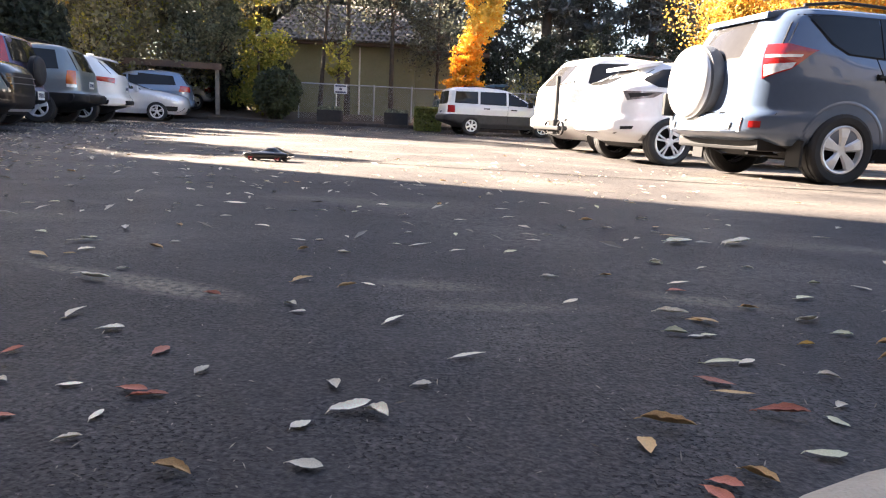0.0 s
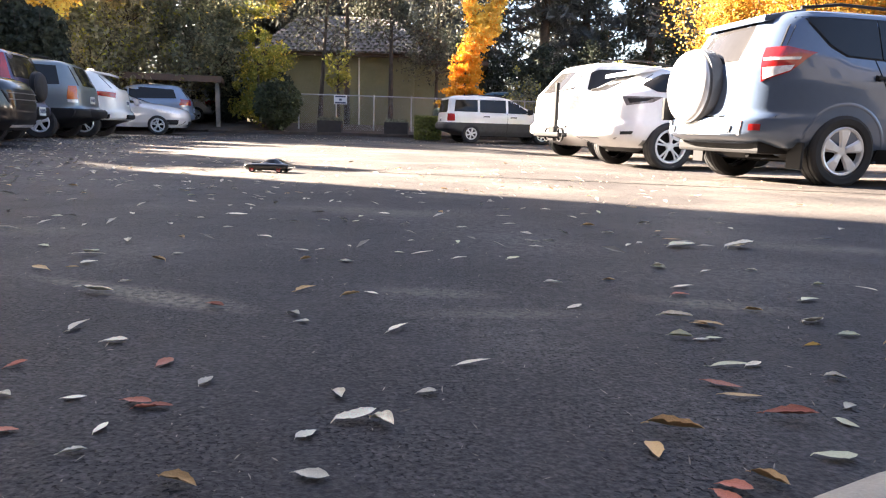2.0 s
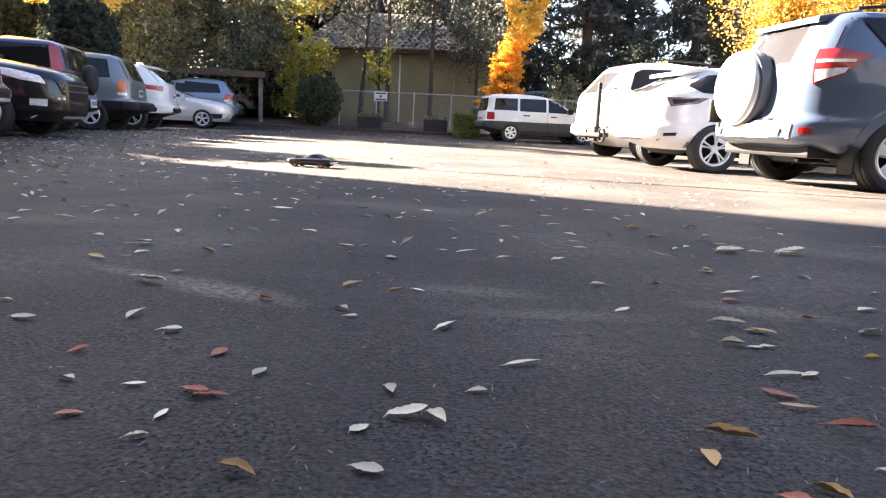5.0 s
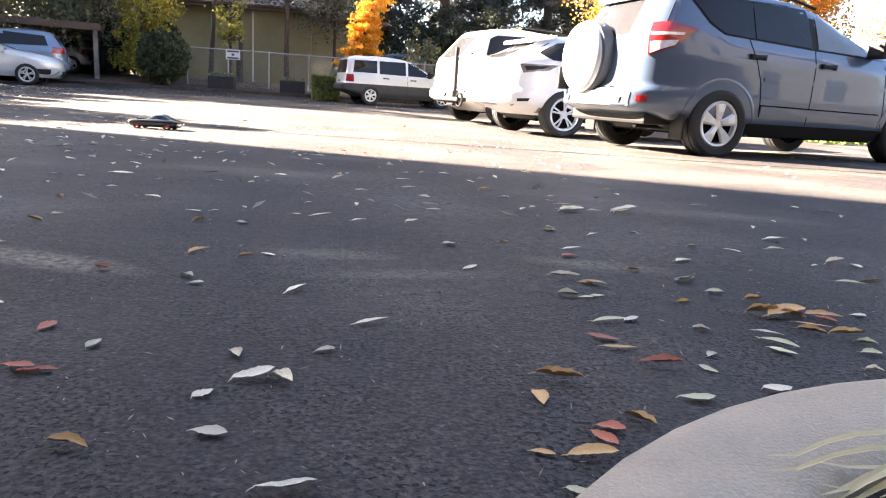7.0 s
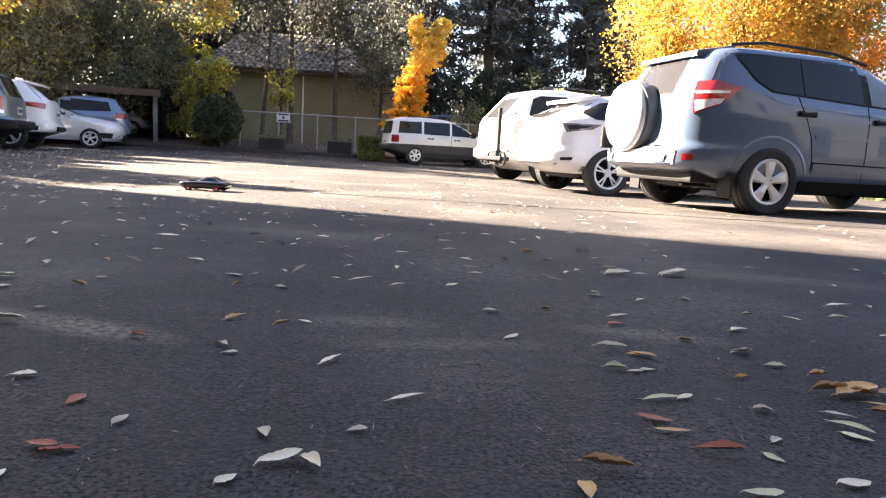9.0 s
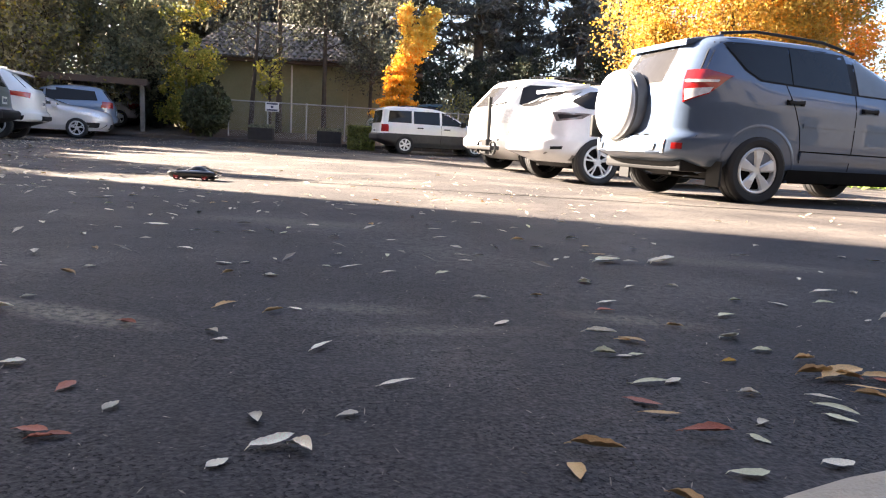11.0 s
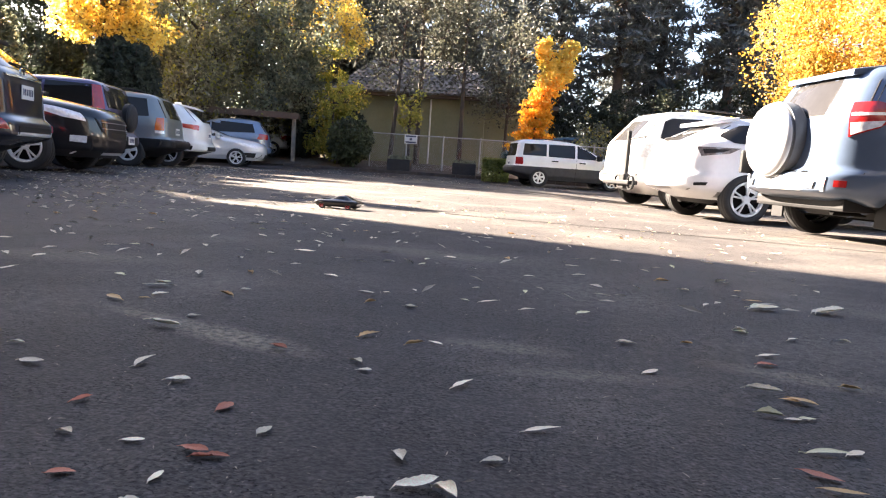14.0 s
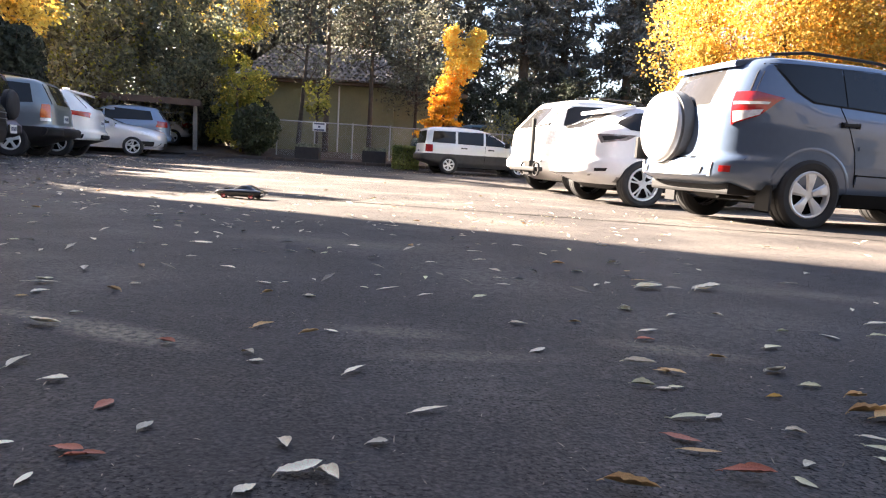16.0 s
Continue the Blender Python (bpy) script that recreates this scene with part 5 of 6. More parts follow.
def branchy(bm, base, d, ln, r, depth, tips, spread=0.7, up=0.25, n=5):
    pts, rad = [base], [r]
    p, dd = Vector(base), Vector(d)
    for i in range(3):
        dd = (dd + rand_dir(up) * 0.22).normalized()
        p = p + dd * ln / 3
        pts.append(p.copy())
        rad.append(r * (1 - 0.22 * (i + 1)))
    tube(bm, pts, rad, 7 if depth > 1 else 5, False)
    tips.append((p.copy(), depth))
    if depth <= 0:
        return
    for k in range(n):
        t = random.uniform(0.45, 1.0)
        q = Vector(pts[0]).lerp(p, t)
        nd = (dd * (1 - spread) + rand_dir(up) * spread).normalized()
        branchy(bm, q, nd, ln * random.uniform(0.5, 0.75), r * 0.45, depth - 1, tips, spread, up, max(2, n - 1))


def tree(x, y, H, crown_r, leafmat, label, seed, low=0.3, count=5000, size=0.16, bark=None, group="trees round the car park", depth=2, aspect=1.0, clump=0.8, name="tree", extra=None, lean=0.0, girth=1.0):
    """Tapered trunk, limbs and a crown of single leaves in clumps."""
    count, size = int(count * 2.0), size * 0.70
    random.seed(seed)
    z0 = rise(x, y)
    root = thing(name, pose(x, y, z0), label, "tree", group)
    bm = bmesh.new()
    tips = []
    top = H * (low + 0.35)
    pts = [Vector((lean * t, random.uniform(-0.1, 0.1) * t, H * (low + 0.45) * t)) for t in (0, 0.25, 0.5, 0.75, 1.0)]
    r = (0.018 * H + 0.03) * girth
    tube(bm, [p - Vector((0, 0, 0.15)) if i == 0 else p for i, p in enumerate(pts)], [r * 1.35, r, r * 0.85, r * 0.65, r * 0.4], 9, False)
    for k in range(9):
        t = random.uniform(low / (low + 0.45) * 0.8, 1.0)
        q = pts[0].lerp(pts[-1], t)
        a = k * 2.4 + random.uniform(-0.4, 0.4)
        d = Vector((math.cos(a), math.sin(a), random.uniform(0.25, 0.9))).normalized()
        branchy(bm, q, d, crown_r * random.uniform(0.5, 0.8), r * 0.4, depth - 1, tips)
    part("trunk", bm, bark or M["bark"], root, "", True)
    cz = H * (low + (1 - low) * 0.55)
    hz = H * (1 - low) * 0.5 * aspect
    cl = []
    for _ in range(int(26 + 10 * crown_r)):
        d = rand_dir()
        rr = random.uniform(0.35, 1.0) ** 0.6
        cl.append((Vector((d.x * crown_r * rr + lean * 0.6, d.y * crown_r * rr, cz + d.z * hz * rr)), random.uniform(0.35, 1.0) * clump * crown_r * 0.42))
    cl += [(p, 0.3 * crown_r) for p, _ in tips if p.z > H * low * 0.8]
    bm = Leaves()
    for i in range(count):
        c, cr = random.choice(cl)
        p = c + rand_dir() * cr * random.uniform(0.2, 1.0) ** 0.5
        p.z = max(p.z, H * low * 0.6)
        leaf_quad(bm, p, rand_dir(0.6), size * random.uniform(0.6, 1.3))
    part("crown", bm, leafmat, root)
    if extra:
        bm = Leaves()
        for i in range(count // 5):
            c, cr = random.choice(cl)
            p = c + rand_dir() * cr * random.uniform(0.6, 1.15)
            p.z = max(p.z, H * low * 0.6)
            leaf_quad(bm, p, rand_dir(0.6), size * random.uniform(0.6, 1.2))
        part("turning_leaves", bm, extra, root)
    return root


def conifer(x, y, H, r, seed, label, leafmat=None, count=8000, group="tall conifers", bare=0.12, size=0.20):
    random.seed(seed)
    z0 = rise(x, y)
    root = thing("conifer", pose(x, y, z0), label, "tree", group)
    bm = bmesh.new()
    tube(bm, [(0, 0, -0.2), (0.05, 0, H * 0.35), (0, 0.05, H * 0.7), (0, 0, H)], [0.016 * H, 0.012 * H, 0.007 * H, 0.02], 10, False)
    boughs = []
    n = 78
    for k in range(n):
        t = bare + (1 - bare) * k / n
        a = k * 2.399 + random.uniform(-0.3, 0.3)
        ln = r * (1 - t) ** 0.7 * random.uniform(0.55, 1.1) + 0.3
        p0 = Vector((0, 0, H * t))
        d = Vector((math.cos(a), math.sin(a), random.uniform(-0.05, 0.2)))
        p1 = p0 + d * ln * 0.5
        p2 = p0 + d * ln + Vector((0, 0, -0.22 * ln))
        tube(bm, [p0, p1, p2], [0.035 * (1 - t) + 0.014, 0.02, 0.008], 5, False)
        boughs.append((p0, p1, p2, ln))
    part("trunk", bm, M["bark"], root, "", True)
    bm = Leaves()
    w = [b[3] for b in boughs]
    for p0, p1, p2, ln in random.choices(boughs, w, k=count):
        t = random.uniform(0.15, 1.0)
        p = (p0.lerp(p1, t * 2) if t < 0.5 else p1.lerp(p2, t * 2 - 1)) + Vector((random.gauss(0, 0.10 + 0.09 * ln), random.gauss(0, 0.10 + 0.09 * ln), random.gauss(-0.12, 0.13)))
        n = rand_dir(0.9)
        leaf_quad(bm, p, n, size * random.uniform(0.4, 0.9), 4.0)
    part("crown", bm, leafmat or M["conifer"], root)
    return root


def shrub(x, y, z, rx, ry, h, leafmat, label, seed, count=2500, size=0.09, name="shrub", square=False, group="shrubs"):
    random.seed(seed)
    root = thing(name, pose(x, y, z), label, "shrub", group)
    bm = bmesh.new()
    for k in range(9):
        a = k * 0.7
        tube(bm, [(0.1 * math.cos(a), 0.1 * math.sin(a), -0.05), (rx * 0.4 * math.cos(a), ry * 0.4 * math.sin(a), h * 0.45), (rx * 0.7 * math.cos(a), ry * 0.7 * math.sin(a), h * 0.85)], [0.03, 0.02, 0.008], 5, False)
    part("stems", bm, M["bark"], root)
    bm = Leaves()
    for i in range(int(count * 1.6)):
        if square:
            p = Vector((random.uniform(-1, 1) * rx, random.uniform(-1, 1) * ry, random.uniform(0.02, 1) * h))
            k = random.randrange(3)
            if random.random() < 0.75:
                if k == 0:
                    p.x = math.copysign(rx, p.x) * random.uniform(0.9, 1.04)
                elif k == 1:
                    p.y = math.copysign(ry, p.y) * random.uniform(0.9, 1.04)
                else:
                    p.z = h * random.uniform(0.93, 1.03)
        else:
            d = rand_dir()
            bumpy = 0.85 + 0.25 * noise.noise(d * 2.2 + Vector((seed, 0, 0)))
            rr = random.uniform(0.3, 1.0) ** 0.35 * bumpy
            p = Vector((d.x * rx * rr, d.y * ry * rr, h * 0.5 + d.z * h * 0.5 * rr))
            p.z = max(0.03, p.z)
        leaf_quad(bm, p, rand_dir(0.5), size * random.uniform(0.5, 1.0))
    part("foliage", bm, leafmat, root)
    return root


def maple(x, y):
    """A slim young tree in an S: orange tiers below, a yellow top leaning over."""
    random.seed(30)
    root = thing("orange_maple", pose(x, y, rise(x, y)), "slim young maple in bright orange below and yellow on top", "tree", "trees round the car park")
    line = [(-0.05, 1.35, 0.85), (-0.05, 1.75, 0.82), (0.0, 2.2, 0.66), (0.08, 2.6, 0.56), (0.12, 3.0, 0.56), (0.25, 3.4, 0.54), (0.5, 3.8, 0.62), (0.72, 4.15, 0.66), (0.95, 4.5, 0.52), (1.15, 4.85, 0.36), (1.25, 5.2, 0.2), (0.35, 4.45, 0.34), (0.22, 4.9, 0.24), (0.2, 5.25, 0.12)]
    bm = bmesh.new()
    tube(bm, [(0, 0, -0.15), (0.02, 0, 1.2), (0.05, 0.03, 2.4), (0.3, 0, 3.4), (0.7, 0, 4.2), (1.05, 0, 4.8)], [0.07, 0.055, 0.045, 0.032, 0.022, 0.01], 8, False)
    tube(bm, [(0.3, 0, 3.4), (0.32, 0, 4.2), (0.22, 0, 4.9)], [0.025, 0.018, 0.008], 6, False)
    low, top = Leaves(), Leaves()
    for dx, z, r in line:
        for k in range(7):
            a, e = random.uniform(0, 6.28), random.uniform(0.6, 1.05) * r
            tip = Vector((dx + e * math.cos(a), e * math.sin(a), z + random.uniform(-0.2, 0.1)))
            p0 = Vector((dx * 0.9, 0, z + 0.05))
            tube(bm, [p0, p0.lerp(tip, 0.5) + Vector((0, 0, 0.05)), tip], [0.012, 0.008, 0.004], 4, False)
            for i in range(int(60 + 260 * r)):
                t = random.uniform(0.15, 1.08)
                q = p0.lerp(tip, t) + Vector((random.gauss(0, 0.11), random.gauss(0, 0.11), random.gauss(-0.03, 0.07)))
                yellow = random.random() < max(0.06, min(0.92, (q.z - 2.7) / 1.3))
                leaf_quad(top if yellow else low, q, rand_dir(0.5), random.uniform(0.055, 0.11))
    part("trunk", bm, M["bark"], root, "", True)
    part("lower_crown", low, M["brightorange"], root, "bright orange leaves")
    part("upper_crown", top, M["brightyellow"], root, "clear yellow leaves")


def build_planting():
    # left-hand belt behind the parked row
    tree(-14.3, 22.4, 9.0, 1.9, M["brightyellow"], "broad tree with golden yellow autumn leaves", 11, 0.40, 7500, 0.15, name="yellow_tree", extra=M["yellow"])
    tree(-13.4, 27.5, 9.5, 3.3, M["olivegreen"], "leafy green tree starting to turn yellow", 12, 0.10, 11000, 0.15, extra=M["limegreen"])
    tree(-11.0, 29.5, 9.0, 2.8, M["green"], "dense green broadleaf tree behind the carport", 13, 0.10, 10000, 0.15, extra=M["olivegreen"])
    tree(-16.2, 32.5, 12.5, 3.6, M["green"], "tall dark green tree behind the parked row", 14, 0.10, 9000, 0.18)
    tree(-20.5, 29.5, 14.0, 3.8, M["darkgreen"], "tall dark evergreen at the lot's edge", 15, 0.08, 9000, 0.20)
    tree(-19.0, 19.8, 8.8, 2.6, M["green"], "dense green tree shading the parked row", 16, 0.08, 12000, 0.20)
    # next three stand out of view, added to shade the left of the sunlit strip
    tree(-18.6, 17.0, 8.0, 2.3, M["green"], "dense green tree out of view, added to shade the aisle", 19, 0.08, 10000, 0.20)
    tree(-17.8, 14.4, 8.2, 2.3, M["green"], "dense green tree out of view, added to shape the sunlit strip", 17, 0.08, 10000, 0.20)
    tree(-16.0, 13.7, 8.6, 1.7, M["green"], "dense green tree out of view, added to fill a gap in the shade", 20, 0.08, 9000, 0.20)
    tree(-11.0, 36.5, 10.6, 3.0, M["brightyellow"], "tall tree with yellow leaves beyond the carport", 18, 0.40, 5000, 0.17, name="yellow_tree", extra=M["olivegreen"])
    shrub(-12.6, 20.6, 0, 1.5, 1.0, 4.1, M["darkgreen"], "dark clipped weeping evergreen screen", 21, 6500, 0.14, "evergreen_screen")
    shrub(-14.8, 17.5, 0, 1.6, 1.0, 3.0, M["darkgreen"], "dark evergreen screen behind the parked row", 22, 5000, 0.14, "evergreen_screen")
    for i, (x, y, h) in enumerate(((-18.0, 25.8, 5.0), (-21.2, 28.0, 5.5), (-16.5, 29.5, 4.5), (-23.5, 24.5, 6.0), (-8.8, 31.2, 2.6))):
        shrub(x, y, rise(x, y), 2.3, 1.4, h, M["darkgreen"], "tall dark evergreen hedge behind the parked row", 34 + i, 5000, 0.16, "evergreen_screen")
    # between carport and hall
    # stands in shade; sunlight is put into its lime and bright yellow leaf colours
    tree(-8.0, 29.0, 5.6, 1.15, M["limegreen"], "slim shrubby tree, yellow-green leaves coloured brighter to look sunlit", 23, 0.05, 3000, 0.12, extra=M["brightyellow"], girth=0.6)
    tree(-7.3, 27.6, 3.4, 0.7, M["limegreen"], "small yellow-green shrubby tree by the fence", 24, 0.05, 1300, 0.11)
    shrub(-6.6, 26.5, rise(0, 26.4), 1.05, 0.85, 2.1, M["deepgreen"], "round dark green shrub in front of the fence", 25, 3000, 0.12)
    shrub(-9.3, 29.4, rise(0, 29.4), 0.9, 0.5, 1.3, M["darkgreen"], "low dark shrub beside the carport", 95, 1800, 0.12)
    shrub(-7.9, 30.3, rise(0, 30.3), 0.9, 0.5, 1.2, M["green"], "low green shrub behind the fence", 96, 1600, 0.12)
    # thin trees in front of the hall
    tree(-5.5, 29.2, 8.0, 1.8, M["greygreen"], "thin leaning tree with few leaves", 26, 0.42, 900, 0.13, bark=M["bark"], depth=3, lean=0.5, girth=0.5)
    tree(-4.45, 30.0, 9.5, 2.6, M["greygreen"], "slender tree with sparse leaves before the hall", 27, 0.50, 3000, 0.13, depth=3, girth=0.55)
    tree(-2.6, 30.6, 9.0, 2.4, M["greygreen"], "slender tree with thin dark branches before the hall", 28, 0.50, 2600, 0.13, depth=3, girth=0.5)
    tree(-0.6, 31.2, 7.0, 1.9, M["greygreen"], "twiggy tree with drooping dark branches beside the hall", 32, 0.30, 1700, 0.12, depth=3, girth=0.5)
    tree(-4.6, 28.6, 2.55, 0.62, M["limegreen"], "small shrub with lime-yellow leaves by the fence", 29, 0.62, 300, 0.13)
    for i, (x, y, H, r) in enumerate(((-6.6, 43.6, 13.0, 4.4), (-2.0, 44.2, 13.5, 4.2), (-11.0, 44.5, 13.0, 4.2))):
        tree(x, y, H, r, M["greygreen"], "broad dull-green tree standing behind the hall", 150 + i, 0.2, 9000, 0.2)
    # slim orange maple
    maple(0.55, 27.2)
    tree(2.9, 28.4, 2.6, 0.75, M["green"], "small green tree beside the maple", 31, 0.1, 900, 0.12, extra=M["limegreen"])
    # conifers behind
    for i, (x, y, H, r) in enumerate(((-0.6, 38, 17, 2.6), (2.0, 41, 19, 2.8), (4.9, 37, 20, 3.0), (7.6, 40, 19, 2.9), (10.2, 36, 18, 2.8), (12.8, 41, 18, 3.0), (-4.6, 46, 19, 3.0), (-8.4, 47, 18, 3.0), (16.2, 44, 17, 3.0), (-15, 44, 18, 3.2), (-22, 40, 18, 3.4), (-28, 33, 18, 3.4), (-7.0, 41, 12, 2.6), (-10.5, 42, 13, 2.8), (-12.8, 39, 12, 2.8), (7.0, 47, 17, 3.0))):
        conifer(x, y, H, r, 50 + i, "tall dark conifer with drooping boughs behind the lot", bare=0.27 if i in (2, 4) else 0.12)
    for i, (x, y, H, r) in enumerate(((0.6, 35.4, 4.6, 1.9), (4.4, 35.5, 4.4, 2.0), (7.8, 34.6, 4.6, 2.1), (11.0, 34.2, 4.8, 2.2), (14.2, 35.5, 5.0, 2.3))):
        tree(x, y, H, r, M["darkgreen"], "dark understorey tree below the conifers", 70 + i, 0.04, 4200, 0.16, group="understorey trees")
    # right-hand row
    tree(11.5, 22.6, 9.0, 4.0, M["yellow"], "large spreading tree in golden yellow leaf", 80, 0.28, 34000, 0.105, name="yellow_tree", extra=M["orange"])
    tree(15.6, 24.4, 7.6, 2.3, M["orange"], "orange-leaved tree behind the parked SUV", 81, 0.3, 9000, 0.12, name="orange_tree")
    for i, (x, y, h) in enumerate(((4.7, 19.6, 2.55), (5.6, 19.4, 2.4), (7.3, 18.2, 2.7))):
        shrub(x, y, 0, 0.5, 0.5, h, M["limegreen"], "narrow yellow-green shrub behind the parked cars", 84 + i, 1300, 0.10)
    shrub(-0.75, 25.0, rise(0, 25.0), 0.46, 0.5, 0.82, M["hedge"], "clipped square boxwood hedge beside the estate car", 90, 3000, 0.07, "hedge", True)
    tree(34.6, 40.0, 10.6, 2.9, M["yellow"], "thin pale street tree with yellowing leaves", 91, 0.45, 1500, 0.18, bark=M["palebark"], depth=3, group="street trees")
    random.seed(7)
    bm = Leaves()
    for i in range(6000):
        p = Vector((random.uniform(10, 34), random.uniform(13.2, 17.5), 0.02))
        p.y += (p.x - 10) * 0.28
        leaf_quad(bm, p, rand_dir(0.2), 0.16)
    tagged(part("lawn", bm, M["grass"]), "sunlit strip of lawn beyond the parked SUV", "grass", kind="stuff")


build_planting()


# ---- fence, sign, planters, far kerb ----
def build_fence():
    root = thing("chain_link_fence", pose(0, 27.5, rise(0, 27.5)), "galvanised chain-link fence with a top rail", "fence")
    Hf = 1.42
    for k, x in enumerate((-6.0, -4.5, -3.0, -1.5, 0.0, 1.5, 3.0, 4.5)):
        bm = bmesh.new()
        tube(bm, [(x, 0, -0.15), (x, 0, Hf + 0.04)], 0.03, 8)
        part("post", bm, M["galv"], root)
    bm = bmesh.new()
    tube(bm, [(-6.0, 0, Hf), (4.5, 0, Hf - 0.05)], 0.022, 8)
    part("top_rail", bm, M["galv"], root)
    bm = bmesh.new()
    x = -6.0 - Hf
    while x < 4.5:
        for s in (1, -1):
            a, b = (x, x + Hf) if s > 0 else (x + Hf, x)
            tube(bm, [(max(-6, min(4.5, a)), 0.003 * s, (max(-6, min(4.5, a)) - a) * s if s > 0 else (a - max(-6, min(4.5, a)))), (max(-6, min(4.5, b)), 0.003 * s, Hf if -6 <= b <= 4.5 else (abs(max(-6, min(4.5, b)) - a)))], 0.0022, 3, False)
        x += 0.085
    tagged(part("wire_mesh", bm, M["galv"], root), kind="stuff")
    s = thing("warning_sign", pose(-4.32, 27.44, 1.49), "small white rectangular sign with a black band on the fence", "sign")
    bm = bmesh.new()
    box(bm, -0.26, 0.26, -0.008, 0.008, -0.18, 0.18, 0.006)
    part("board", bm, M["signwhite"], s)
    for z0, z1 in ((0.09, 0.15), (-0.15, -0.09)):
        bm = bmesh.new()
        box(bm, -0.21, 0.21, -0.012, -0.008, z0, z1)
        part("writing_bar", bm, M["ink"], s)
    bm = bmesh.new()
    box(bm, -0.05, 0.05, -0.012, -0.008, -0.04, 0.04)
    part("symbol", bm, M["ink"], s)
    for x in (-4.55, -2.0):
        p = thing("planter_box", pose(x, 26.4, rise(0, 26.4)), "dark rectangular planter box before the fence", "planter", "planter boxes")
        bm = bmesh.new()
        box(bm, -0.45, 0.45, -0.28, 0.28, 0, 0.5, 0.02)
        part("tub", bm, M["pot"], p)
        bm = Leaves()
        random.seed(int(x * 10) + 200)
        for _ in range(160):
            leaf_quad(bm, Vector((random.uniform(-0.42, 0.42), random.uniform(-0.25, 0.25), random.uniform(0.48, 0.62))), rand_dir(0.6), 0.08)
        part("foliage", bm, M["green"], p)
    bm = bmesh.new()
    for i in range(24):
        x0, x1 = -9.0 + i * 0.75, -9.0 + (i + 1) * 0.75 - 0.012
        if x1 > 6:
            break
        y = 25.7 + 0.0 * x0
        box(bm, x0, x1, y, y + 0.15, rise(0, y) - 0.05, rise(0, y) + 0.12, 0.015)
    tagged(part("far_kerb", bm, M["darkwood"]), "low dark timber edging along the far planting bed", "kerb", kind="structure")
    bm = bmesh.new()
    g = [[bm.verts.new((x, y, rise(x, y) + 0.05)) for x in (-22, -9, -4, 0, 6, 18)] for y in (25.86, 27, 28.5, 30, 31.5, 33, 60)]
    for a, b in zip(g, g[1:]):
        for i in range(5):
            bm.faces.new((a[i], a[i + 1], b[i + 1], b[i]))
    tagged(part("planting_bed", bm, M["soil"]), "dark soil bed under the trees", "soil", kind="structure")


build_fence()

# ---- parked vehicles ----
build_suv_blue()
build_crossover()
build_big_suv()
build_wagon()
build_navy()
build_black()
build_violet()
build_sage()
build_white_left()
build_silver()
build_far("steel_suv", STEEL_SUV, "steel-blue SUV, tail towards the aisle, before the carport", P_STEEL, 1.72)
build_far("pale_hatchback", (-12.2, 29.6, 195.0), "pale silver car under the carport", P_SILVER, 1.5)
build_far("teal_suv", TEAL_SUV, "dark teal SUV half hidden behind the hedge", P_TEAL, 1.66)
build_far("street_van", (27.0, 27.5, 10.0), "silver van parked on the far street", P_SILVER, 1.9)


